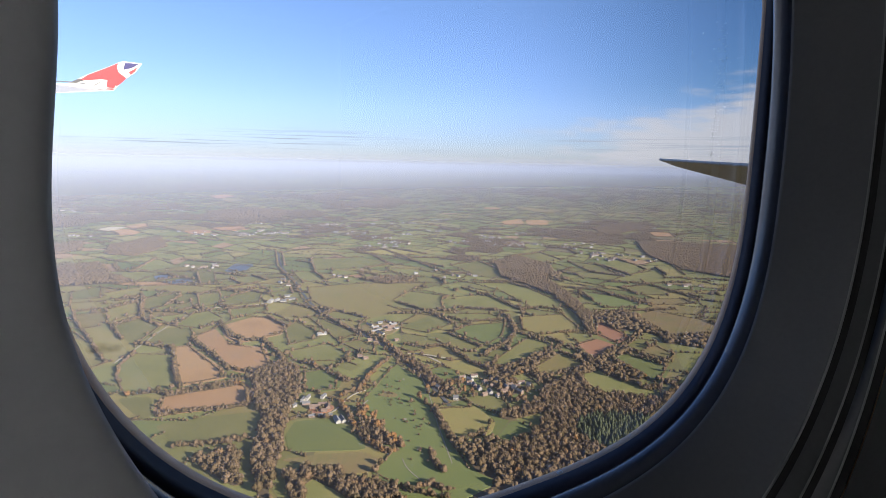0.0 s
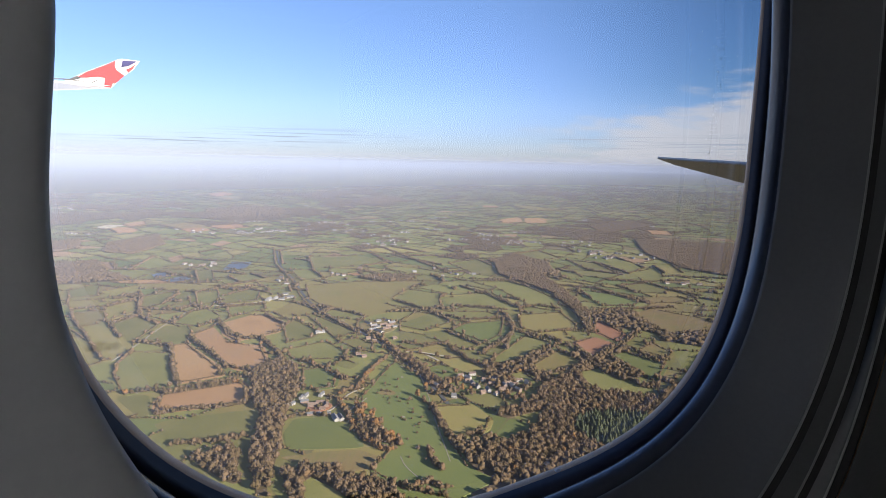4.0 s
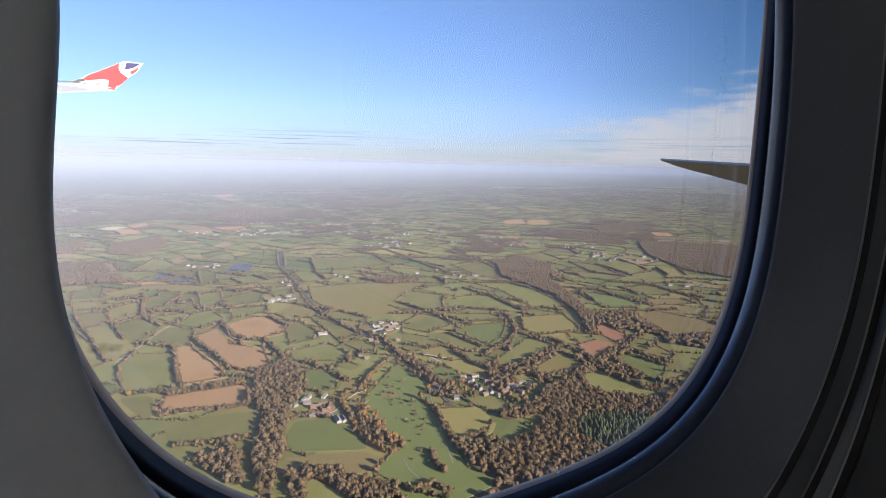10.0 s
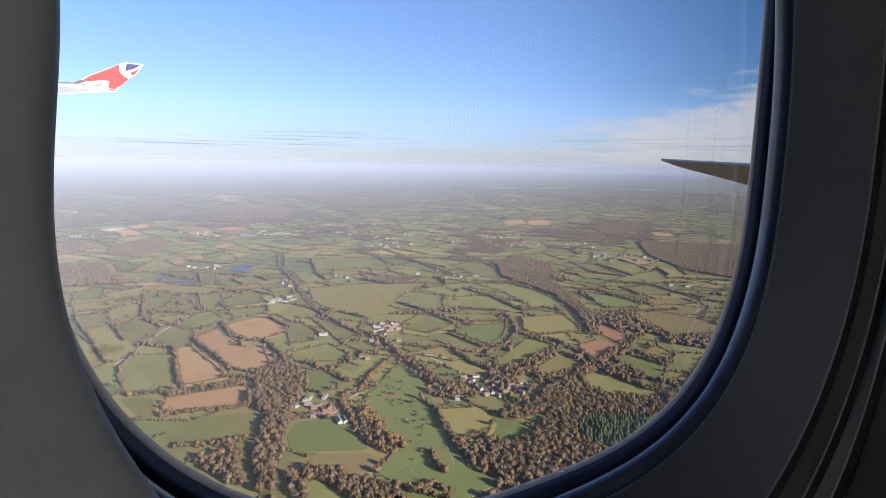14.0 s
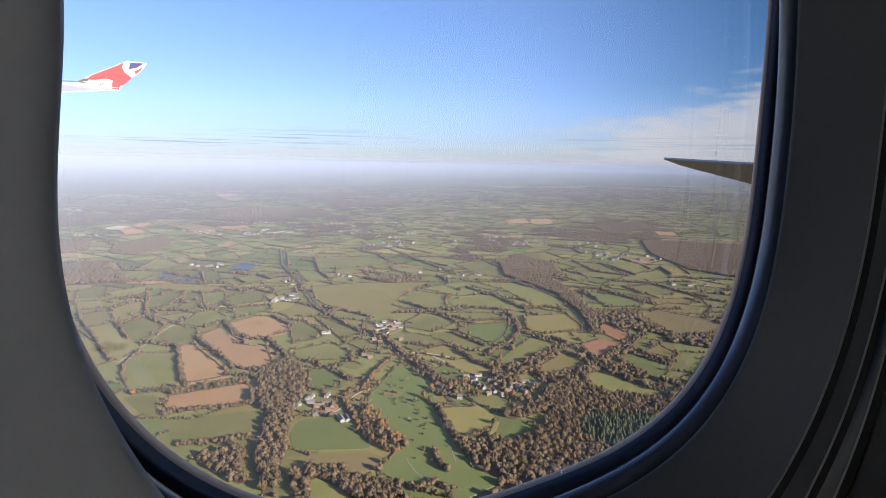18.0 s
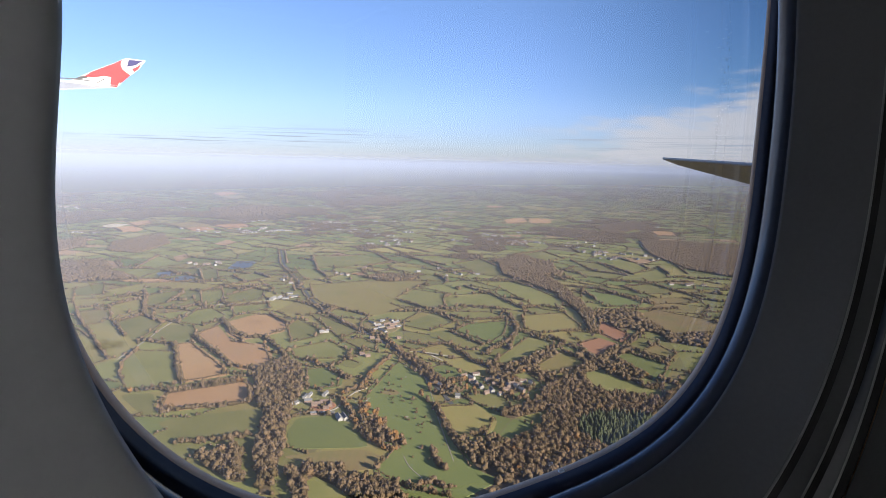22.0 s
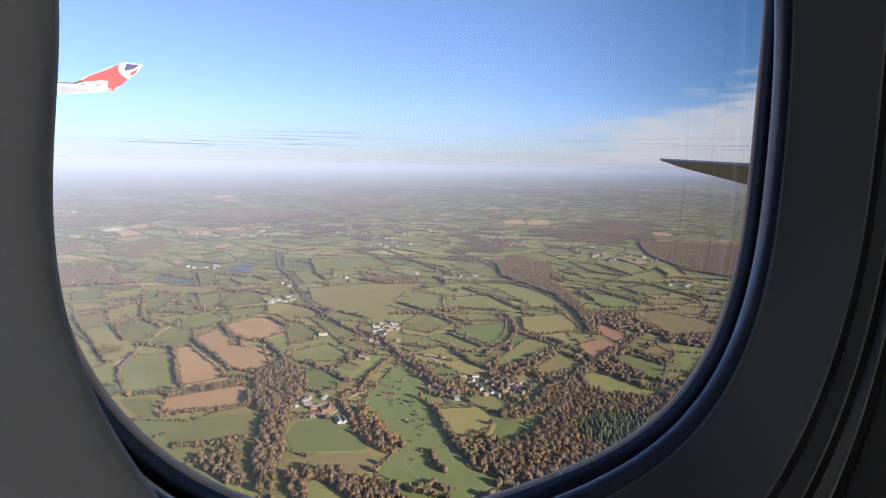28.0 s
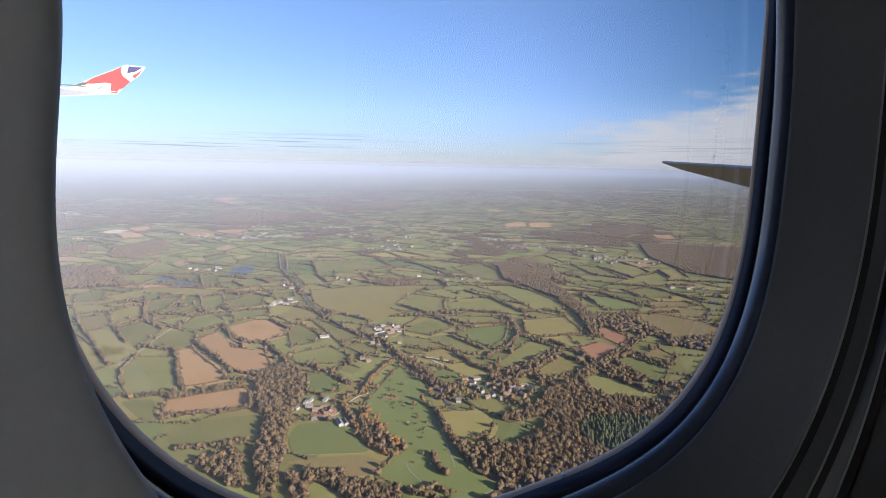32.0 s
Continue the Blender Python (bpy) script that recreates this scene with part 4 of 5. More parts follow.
# ---- the patchwork of fields out to the horizon ----
def patchwork(size, near, far, turn, joined_from, pace, level):
    """Irregular fields with hedges, tree rows and woods between the rings near and far."""
    c, s = math.cos(radians(turn)), math.sin(radians(turn))
    k = int(far / size / 0.72) + 2
    g = np.random.default_rng(int(size))
    idx = np.arange(-k, k + 1)
    I, J = np.meshgrid(idx, idx, indexing="ij")
    U = (I + g.uniform(-0.40, 0.40, I.shape) + 0.35 * np.sin(J * 0.7) + 0.3 * np.sin(J * 0.23 + I * 0.31)) * size
    V = (J + g.uniform(-0.40, 0.40, J.shape) + 0.35 * np.sin(I * 0.9) + 0.3 * np.sin(I * 0.19 - J * 0.27)) * size * 0.8
    X, Y = U * c - V * s, U * s + V * c
    verts, quads, spots = [], [], []
    floor_v, floor_f = [], []
    crops = ("pasture", "lush", "meadow", "fallow", "ploughed")
    owner = {}
    for i in range(2 * k):
        for j in range(2 * k):
            q = np.array([(X[i, j], Y[i, j]), (X[i + 1, j], Y[i + 1, j]), (X[i + 1, j + 1], Y[i + 1, j + 1]), (X[i, j + 1], Y[i, j + 1])])
            m = q.mean(0)
            r = math.hypot(*m)
            if not near <= r < far or m[1] < abs(m[0]) * 1.05:
                continue
            left = owner.get((i - 1, j))
            crop = left if left is not None and left != 9 and g.uniform() < 0.24 else None
            joined = crop is not None
            if crop is None:
                woods = noise.noise(Vector((m[0] / 900, m[1] / 1400, 3.3))) + 0.5 * noise.noise(Vector((m[0] / 210, m[1] / 260, 8.8)))
                if woods > (0.36 if r < 2600 else (0.27 if r < 9000 else 0.36)):
                    crop = 9
                else:
                    brown = noise.noise(Vector((m[0] / 1300, m[1] / 1600, 20.1)))
                    crop = int(g.choice(5, p=(0.48, 0.18, 0.27, 0.05, 0.02) if brown < 0.28 or r < 2100 else (0.25, 0.05, 0.2, 0.2, 0.3)))
            owner[(i, j)] = crop
            if crop == 9:
                count = int(size * size * 0.8 / (110 if r < 2600 else (190 if r < 6200 else pace * pace * (1.6 if pace < 40 else 1.3)))) + 4
                t = g.uniform(0, 1, (count, 2))
                w = (q[0] * ((1 - t[:, :1]) * (1 - t[:, 1:])) + q[1] * (t[:, :1] * (1 - t[:, 1:])) + q[2] * (t[:, :1] * t[:, 1:]) + q[3] * ((1 - t[:, :1]) * t[:, 1:]))
                wide = max(12.0, pace * 1.2)
                for x, y in w:
                    spots.append((x, y, wide * g.uniform(0.75, 1.3), float(np.clip(g.normal(0.34, 0.11), 0, 0.62))))
                b = len(floor_v)
                floor_v += [(*p, level + 0.3) for p in q]
                floor_f.append((b, b + 1, b + 2, b + 3))
                continue
            if r < joined_from:
                field(crops[crop], [m + (p - m) * 0.985 for p in q], 0.0, True)
            else:
                b = len(verts)
                verts += [(*(m + (p - m) * (1.0 if joined else 0.985)), level) for p in q]
                quads.append((b, b + 1, b + 2, b + 3))
            for a, b2, on in ((q[0], q[1], True), (q[3], q[0], not joined)):
                kind = g.uniform()
                if not on or kind > (0.95 if pace < 40 else 0.55):
                    continue
                # clipped hedges, hedges with trees, and broad shaws
                d = np.linalg.norm(b2 - a)
                wide, scatter, fill = ((3.6, 0.6, 0.95) if kind < 0.5 else ((6.8, 1.4, 0.7) if kind < 0.82 else (9.5, 4.0, 1.0)))
                wide = max(wide, pace * 0.8)
                bend = (b2 - a)[::-1] * [1, -1] * g.normal(0, 0.05)
                for u in np.arange(0, d, pace if kind < 0.82 else pace * 0.6):
                    if g.uniform() < fill:
                        p = a + (b2 - a) * u / d + bend * math.sin(math.pi * u / d) + g.normal(0, scatter, 2)
                        spots.append((p[0], p[1], wide * g.uniform(0.6, 1.35), float(np.clip(g.normal(0.22, 0.13), 0, 0.6))))
            # a few trees standing in the open
            if r < 6200 and g.uniform() < 0.25:
                for _ in range(int(g.integers(1, 4))):
                    p = m + g.normal(0, size * 0.15, 2)
                    spots.append((p[0], p[1], g.uniform(8, 12), float(g.uniform(0.2, 0.6))))
    spots = np.array(spots)
    for c in COVER:
        near_it = (np.abs(spots[:, 0] - c[:, 0].mean()) < 900) & (np.abs(spots[:, 1] - c[:, 1].mean()) < 1500)
        hit = np.zeros(len(spots), bool)
        hit[near_it] = inside(spots[near_it, :2], c)
        spots = spots[~hit]
    if verts:
        me = flat_mesh("field_patchwork", lift(verts), np.array(quads), M["far_fields"])
        tagged(new("field_patchwork", me), "distant patchwork of green pastures and brown fields", "fields", kind="stuff")
    if floor_v:
        tagged(new("woodland_floor", flat_mesh("woodland_floor", lift(floor_v), np.array(floor_f), M["litter"])), "brown leaf litter under distant woods", "woodland floor", kind="stuff")
    tagged(new("distant_hedges", clumped("distant_hedges", spots, M["trees"], light=True)), "distant brown hedgerows and copses between the fields", "hedgerows", kind="stuff")


patchwork(112, 560, 3400, -24, 2400, 6.5, 0.1)
patchwork(140, 3330, 6300, -22, 0, 10.0, -1.5)
patchwork(190, 6200, 11200, -20, 0, 17.0, -4.0)
patchwork(400, 11000, 20500, -17, 0, 48.0, -9.0)
patchwork(900, 20000, 45000, -15, 0, 130.0, -16.0)


# ---- haze, painted on an added sheet near the eye ----
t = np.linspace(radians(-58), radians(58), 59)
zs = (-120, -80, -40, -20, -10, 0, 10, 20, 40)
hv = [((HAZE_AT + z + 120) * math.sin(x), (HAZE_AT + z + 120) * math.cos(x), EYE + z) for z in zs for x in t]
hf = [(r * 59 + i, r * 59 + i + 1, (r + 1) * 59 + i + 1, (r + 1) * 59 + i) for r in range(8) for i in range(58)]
tagged(new("haze", flat_mesh("haze", hv, hf, M["haze"])), "added sheet near the aircraft with the land's pale haze painted in", "haze", kind="structure")


# ---- houses and barns ----
def house(x, y, turn, length, width, eaves, wall="brick_wall", roof="tile_roof", sort="house", label="", chimney=True, openings=True):
    ob = new(sort)
    bm = box(bmesh.new(), -length / 2, length / 2, -width / 2, width / 2, 0, eaves)
    part("wall", bm, M[wall], ob)
    bm = bmesh.new()
    rise, o = width * 0.38, 0.4
    prof = [(-width / 2 - o, eaves - 0.15), (0, eaves + rise), (width / 2 + o, eaves - 0.15), (width / 2 + o, eaves + 0.15), (0, eaves + rise + 0.3), (-width / 2 - o, eaves + 0.15)]
    a = [bm.verts.new((-length / 2 - o, p, z)) for p, z in prof]
    b = [bm.verts.new((length / 2 + o, p, z)) for p, z in prof]
    for i in range(6):
        bm.faces.new((a[i], a[(i + 1) % 6], b[(i + 1) % 6], b[i]))
    for q in ((0, 1, 4, 5), (1, 2, 3, 4)):
        bm.faces.new([a[i] for i in q][::-1])
        bm.faces.new([b[i] for i in q])
    bmesh.ops.recalc_face_normals(bm, faces=bm.faces[:])
    top = part("roof", bm, M[roof], ob)
    for sx in (-1, 1):
        bm = bmesh.new()
        v = [bm.verts.new(c) for c in ((sx * length / 2, -width / 2, eaves), (sx * length / 2, width / 2, eaves), (sx * length / 2, 0, eaves + rise))]
        bm.faces.new(v if sx > 0 else v[::-1])
        part("gable", bm, M[wall], ob)
    if chimney:
        part("chimney", box(bmesh.new(), -length * 0.3 - 0.5, -length * 0.3 + 0.5, -0.5, 0.5, eaves + rise - 0.8, eaves + rise + 1.4), M["brick_wall"], top)
    if openings:
        for sy in (-1, 1):
            part("door", box(bmesh.new(), -0.5, 0.5, sy * width / 2 - 0.05, sy * width / 2 + 0.05, 0, 2.05), M["door_wood"], ob)
            for wx in (-0.32, 0.32):
                part("window", box(bmesh.new(), wx * length - 0.7, wx * length + 0.7, sy * width / 2 - 0.05, sy * width / 2 + 0.05, 1.0, 2.2), M["window_dark"], ob)
    sc = float(np.linalg.norm(lift([(x, y, 0)])[0] - [0, 0, EYE]) / np.linalg.norm(np.array([x, y, -EYE])))
    ob.matrix_world = Matrix.Translation(lift([(x, y, 0.0)])[0]) @ pose(0, 0, 0, 0, 0, turn) @ Matrix.Scale(sc, 4)
    return tagged(ob, label or "brick country house with a brown tiled roof", "house" if sort == "house" else "barn")


BARN = "long pale-roofed farm barn"
# the farm beside the sports field
for x, y, turn, l, w, h, wall, roof, sort, words in (
        (-206, 938, 12, 17, 8, 4.5, "brick_wall", "tile_roof", "house", "long brick farmhouse with an orange-brown roof"),
        (-184, 940, 102, 12, 7, 4.5, "brick_wall", "tile_roof", "house", "brick farm cottage with an orange-brown roof"),
        (-196, 950, 12, 14, 7, 4, "brick_wall", "tile_roof", "barn", "brick stable with an orange-brown roof"),
        (-188, 926, 12, 10, 6, 3.5, "brick_wall", "tile_roof", "barn", "low brick outhouse in the farmyard"),
        (-224, 953, 20, 13, 7, 4, "brick_wall", "slate_roof", "barn", "grey-roofed brick barn in the farmyard"),
        (-160, 890, 115, 20, 8, 4, "white_wall", "pale_roof", "barn", "white barn with a ridged pale roof"),
        (-152, 893, 115, 20, 7, 4, "white_wall", "slate_roof", "barn", "white barn with a grey roof"),
        (-198, 906, 12, 22, 5, 3, "brick_wall", "slate_roof", "barn", "low dark stable range on the farm"),
        (-178, 908, 14, 14, 5, 3, "brick_wall", "slate_roof", "barn", "low dark stable range on the farm"),
        (-227, 977, 80, 15, 6, 4.5, "white_wall", "slate_roof", "barn", "narrow grey-roofed shed among trees"),
        (-233, 970, 80, 12, 5, 4.5, "white_wall", "slate_roof", "barn", "narrow grey-roofed shed among trees"),
        (-201, 984, 75, 14, 6, 4.5, "white_wall", "slate_roof", "barn", "narrow grey-roofed shed among trees"),
        (-251, 930, 30, 12, 9, 4.5, "white_wall", "pale_roof", "house", "white house with a pale roof by the wood"),
        (-242, 943, 60, 9, 6, 4, "white_wall", "slate_roof", "house", "small white cottage by the wood")):
    house(x, y, turn, l, w, h, wall, roof, sort, words, sort == "house")
# the village among trees
for i, (x, y) in enumerate(VILLAGE[:12] + VILLAGE[13:]):
    house(x, y, (20, 105, 40, 130)[i % 4], 10 + 2 * (i % 3), 6 + i % 2, 4.5 + i % 2, ("white_wall", "brick_wall", "white_wall")[i % 3], ("tile_roof", "slate_roof", "tile_roof", "pale_roof")[i % 4],
          label="white-walled village house among autumn trees" if i % 3 != 1 else "brick village house with a grey roof")
house(32, 988, 0, 9, 9, 5, "white_wall", "slate_roof", label="square white house at the golf course's edge")
# white barns and the nursery beside the road
house(-495, 1680, 80, 24, 13, 5, "white_wall", "pale_roof", "barn", BARN, False)
house(-481, 1696, 80, 24, 9, 5, "white_wall", "pale_roof", "barn", BARN, False)
for x, y in [(-451, 1713), (-461, 1690), (-441, 1722), (-467, 1757)]:
    house(x, y, 20, 18, 8, 4, "white_wall", "slate_roof", "barn", "grey-roofed farm shed by the road", False)
for i, (x, y) in enumerate([(-177, 1455), (-160, 1430), (-153, 1473), (-137, 1443), (-134, 1486), (-117, 1460), (-107, 1425), (-126, 1408), (-141, 1382), (-159, 1395), (-149, 1418), (-122, 1436)]):
    house(x, y, 38 if i % 4 else -50, (26, 18, 14, 22)[i % 4], (6, 7, 8)[i % 3], 3.4, ("white_wall", "brick_wall")[i % 2], ("slate_roof", "pale_roof", "slate_roof", "tile_roof")[i % 4], "barn", ("long grey nursery shed beside the road", "low pale-roofed nursery shed", "grey-roofed packing shed in the nursery yard", "brick shed with a brown roof in the nursery yard")[i % 4], False)
patch(-143, 1432, 48, 62, M["fallow"], "grey-brown trodden nursery yard", "yard", 0.9)
for x, y in [(-161, 1322), (-145, 1302), (-99, 1327), (-168, 1204), (-154, 1194), (-164, 1372)]:
    house(x, y, 30, 11, 6.5, 4.2, "brick_wall", "tile_roof")
house(-281, 1362, 30, 22, 9, 4, "white_wall", "pale_roof", "barn", BARN, False)
for i, (x, y) in enumerate([(-301, 2228), (-91, 2173), (-18, 2242), (15, 2109), (47, 2157), (67, 2137), (111, 2165), (131, 2146), (-363, 2082), (-341, 2074), (-387, 2101), (37, 2225), (80, 2207), (-543, 1957), (-546, 2006), (-503, 1915)]):
    house(x, y, 25 * i, 15, 8, 4.5, "white_wall" if i % 2 else "brick_wall", ("tile_roof", "pale_roof", "slate_roof")[i % 3])


# villages further off
def village(cx, cy, count, spread, seed):
    g = random.Random(seed)
    first = None
    for i in range(count):
        x, y = cx + g.gauss(0, spread), cy + g.gauss(0, spread * 0.5)
        if i < 2:
            first = house(x, y, g.uniform(0, 180), 17, 9, 5, "white_wall", ("pale_roof", "tile_roof")[i], openings=False, label="small white house in a distant village")
            first["group"] = "distant village houses"
        else:
            at = lift([(x, y, 0.0)])[0]
            copy_thing(first, Matrix.Translation(at) @ pose(0, 0, 0, 0, 0, g.uniform(0, 180)))


for n, (cx, cy, count, spread) in enumerate([(296, 3330, 8, 40), (420, 3050, 12, 60), (780, 2730, 10, 70), (-260, 3000, 6, 50), (-1080, 3420, 9, 90), (-730, 3780, 9, 90), (-2690, 4180, 9, 110), (880, 2030, 6, 40), (-900, 2210, 7, 45), (-17, 3601, 4, 60), (729, 3762, 5, 80), (-1393, 3303, 4, 80), (138, 3101, 4, 60)]):
    village(cx, cy, count, spread, n)
HAMLETS = [(-262, 2871, 8), (-335, 3243, 5), (-213, 3401, 5), (-699, 3442, 5), (-906, 3340, 6), (-1106, 3216, 8), (-997, 3321, 9), (-1289, 3205, 6), (278, 3365, 9), (395, 3117, 10), (466, 3085, 7), (499, 3549, 5), (759, 2796, 10), (772, 2629, 9), (856, 2610, 5), (682, 2975, 6), (749, 3114, 5), (185, 3147, 6), (-1910, 3050, 5), (-545, 3417, 5)]
FAR_HAMLETS = [(-729, 3864, 10), (-2893, 4503, 16), (-4845, 9073, 5), (19, 4336, 6), (-1254, 3810, 5), (1502, 12733, 8), (2582, 15600, 5), (142, 11183, 6), (-1990, 14156, 3), (-9302, 28038, 3), (-322, 9212, 5), (1587, 7734, 3), (-1133, 5208, 5), (1124, 4397, 5), (1438, 4076, 6), (-2093, 4763, 4), (2092, 5969, 4), (-483, 4000, 6), (-216, 4066, 6)]
for n, (cx, cy, count) in enumerate(HAMLETS + FAR_HAMLETS):
    village(cx, cy, count, 14 + 0.011 * cy, 40 + n)


# ---- single trees ----
def tree(x, y, width, tint, label):
    ob = new("tree")
    at = (x, y, 0)
    cv, cf = NEAR[int(rng.integers(0, 6))]
    me = flat_mesh("crown", cv * [width, width, width * 1.05] + [0, 0, width * 0.16], cf, M["trees"], tint=np.full(len(cv), tint))
    c = new("crown", me)
    c.parent = ob
    bm = bmesh.new()
    bmesh.ops.create_cone(bm, cap_ends=True, segments=7, radius1=width * 0.045, radius2=width * 0.02, depth=width * 0.6, matrix=Matrix.Translation((0, 0, width * 0.3)))
    for k in range(4):
        bmesh.ops.create_cone(bm, cap_ends=False, segments=5, radius1=width * 0.018, radius2=width * 0.006, depth=width * 0.4,
                              matrix=Matrix.Translation((0, 0, width * 0.45)) @ pose(0, 0, 0, 40, 0, 90 * k + 20) @ Matrix.Translation((0, 0, width * 0.2)))
    part("trunk", bm, M["bark"], ob)
    ob.matrix_world = Matrix.Translation(at) @ pose(0, 0, 0, 0, 0, float(rng.uniform(0, 360)))
    return tagged(ob, label, "tree")


for x, y, w, t in HEDGE_TREES:
    tagged(tree(x, y, w, t, "brown autumn tree standing in a hedgerow" if t < 0.6 else "orange-leaved autumn tree standing in a hedgerow"), group="hedgerow trees")
g = random.Random(12)
for i in range(46):
    # young trees along the golf fairways
    u = g.random()
    x, y = -95 + 85 * u + g.gauss(0, 16), 1060 - 290 * u + g.gauss(0, 16)
    if inside([(x, y)], np.array(GOLF))[0]:
        tagged(tree(x, y, g.uniform(2.6, 5.2), g.uniform(0.1, 0.5), "small tree on the mown golf course"), group="golf course trees")
for i in range(90):
    x, y = g.gauss(75, 55), g.gauss(1035, 32)
    if any(abs(x - hx) < 11 and -9 < hy - y < 24 for hx, hy in VILLAGE):
        continue
    tagged(tree(x, y, g.uniform(7, 13), g.uniform(0.25, 0.95), "autumn garden tree between the village houses"), group="village trees")
for i in range(40):
    u = g.random()
    x, y = -130 + 75 * u + g.gauss(0, 7), 930 - 120 * u + g.gauss(0, 7)
    tagged(tree(x, y, g.uniform(8, 13), g.uniform(0.6, 1.0), "orange autumn tree in a belt by the golf course"), group="tree belt")

# ---- the aircraft ----
# along the cabin wall: u towards the tail, v up, w out through the window
YAW = radians(32.6)
K = 0.85
WALL = Matrix(((math.cos(YAW), 0, -math.sin(YAW), 0), (math.sin(YAW), 0, math.cos(YAW), 0), (0, 1, 0, EYE), (0, 0, 0, 1)))


def ring(cu, a, b, w, k=120, cv=0.060, power=3.0, fore=0.0, aft=0.020, crest=2.1):
    """A rounded window outline in the wall's plane; the forward edge bulges lower than the aft one."""
    out = []
    for i in range(k):
        t = 2 * math.pi * i / k
        c, s = math.cos(t), math.sin(t)
        p, mid = (fore, -0.015) if fore and c < 0 else (crest if s > 0 else power, aft)
        half = b + math.copysign(cv - mid, s)
        out.append(((cu + a * math.copysign(abs(c) ** (2 / p), c)) * K, (mid + half * math.copysign(abs(s) ** (2 / p), s)) * K, w * K))
    return out


def loft(name, rings_, mat, parent, label="", smooth=True):
    k = len(rings_[0])
    v = [p for r in rings_ for p in r]
    f = [(i * k + j, i * k + (j + 1) % k, (i + 1) * k + (j + 1) % k, (i + 1) * k + j) for i in range(len(rings_) - 1) for j in range(k)]
    me = flat_mesh(name, v, f, mat)
    if smooth:
        me.polygons.foreach_set("use_smooth", [True] * len(me.polygons))
    ob = new(name, me)
    ob.parent = parent
    if label:
        tagged(ob, label)
    return ob


win = new("window_1")
tagged(win, "rounded airliner window with a dark rubber seal", "window", kind="structure")
# outer frame beyond the pane
loft("outer_frame", [ring(0.2035, 0.2160, 0.2460, 0.236, fore=2.15), ring(0.193, 0.2010, 0.2330, 0.224, fore=2.17), ring(0.1784, 0.1842, 0.2187, 0.210, fore=2.17, aft=0.03, crest=3.2), ring(0.1735, 0.1805, 0.2170, 0.2035, fore=2.17, crest=3.2), ring(0.174, 0.215, 0.26, 0.2030)], M["skin"], win, "pale painted outer window frame")
# flat dark retainer, round seal
loft("retainer", [ring(0.172, 0.190, 0.228, 0.1995), ring(0.1705, 0.1782, 0.2142, 0.1995, fore=2.16, crest=3.0), ring(0.1700, 0.1812, 0.2170, 0.1935, fore=2.2, crest=2.6), ring(0.1685, 0.194, 0.230, 0.1925)], M["frame_dark"], win, "dark blue-black window retainer")
tube = []
for i in range(13):
    t = math.pi * (0.5 - i / 12)
    tube.append(ring(0.168, 0.1812 - 0.0040 * math.cos(t), 0.2205 - 0.0055 * math.cos(t), 0.1862 + 0.0060 * math.sin(t), power=2.9, fore=2.25, aft=0.014))
loft("seal", tube, M["rubber"], win, "glossy dark rubber seal")
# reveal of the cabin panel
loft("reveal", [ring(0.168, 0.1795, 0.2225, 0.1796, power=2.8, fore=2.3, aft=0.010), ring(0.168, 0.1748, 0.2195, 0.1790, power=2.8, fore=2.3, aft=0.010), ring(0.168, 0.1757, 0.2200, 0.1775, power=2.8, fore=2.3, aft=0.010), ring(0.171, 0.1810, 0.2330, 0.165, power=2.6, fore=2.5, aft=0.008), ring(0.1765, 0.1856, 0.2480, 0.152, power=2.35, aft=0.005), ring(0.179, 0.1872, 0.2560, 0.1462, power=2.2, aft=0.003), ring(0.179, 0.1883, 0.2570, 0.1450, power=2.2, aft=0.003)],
     M["reveal"], win, "smooth window surround, shade painted in as dark grey")
pane = new("pane", flat_mesh("pane", ring(0.172, 0.188, 0.226, 0.2005), [list(range(120))[::-1]], M["pane"]))
pane.parent = win
tagged(pane, "clear acrylic pane")
pane.visible_shadow = False
# raised rims of the shade track round the surround
RIMS = ((0.1790, 0.1883, 0.2570, 0.1450), (0.1795, 0.2010, 0.2770, 0.1385), (0.1800, 0.2015, 0.2960, 0.1310))
for n, (cu, a, b, w0) in enumerate(RIMS):
    deep = (0.0044, 0.0044, 0.0064)[n]

    def at(off, w):
        return ring(cu, a + off, b + off, w, power=2.2, aft=0.0)
    # paler rim colour paints the bright highlight along each edge
    loft("track_rim", [at(0, w0), at(0.0003, w0 - 0.0008), at(0.0009, w0 - 0.0008), at(0.0012, w0 + 0.001)], M["rim"], win, "thin raised rim with its highlight painted pale")
    # near-black strips paint the shade that lies inside the grooves
    loft("track_groove", [at(0.0012, w0 + 0.001), at(0.0022, w0 + 0.002), at(deep, w0 - 0.0030)], M["groove"], win, "groove strip with its shade painted near-black")
    if n < 2:
        cu2, a2, b2, w2 = RIMS[n + 1]
        loft("track_strip", [at(deep, w0 - 0.0030), ring(cu2, a2 - 0.0014, b2 - 0.0014, w2 + 0.0006, power=2.2, aft=0.0), ring(cu2, a2, b2, w2, power=2.2, aft=0.0)], M["reveal"], win, "flat strip between the rims, shade painted in as grey")
# smooth inner bezel ahead of the pane, with a rounded lip
lip = [((-0.0015 + 0.0913 * v + 2.029 * v ** 2 + -61.5 * v ** 3 + -439 * v ** 4) * K, v * K) for v in np.linspace(0.045, -0.10, 61)]
prof = ((-0.42, 0.1235), (-0.012, 0.1237), (-0.0050, 0.1240), (-0.0024, 0.1246), (-0.0009, 0.1256), (0.0, 0.1272), (-0.0006, 0.1290), (-0.006, 0.1310))
bv = [(u + du * K, v, w * K) for du, w in prof for u, v in lip]
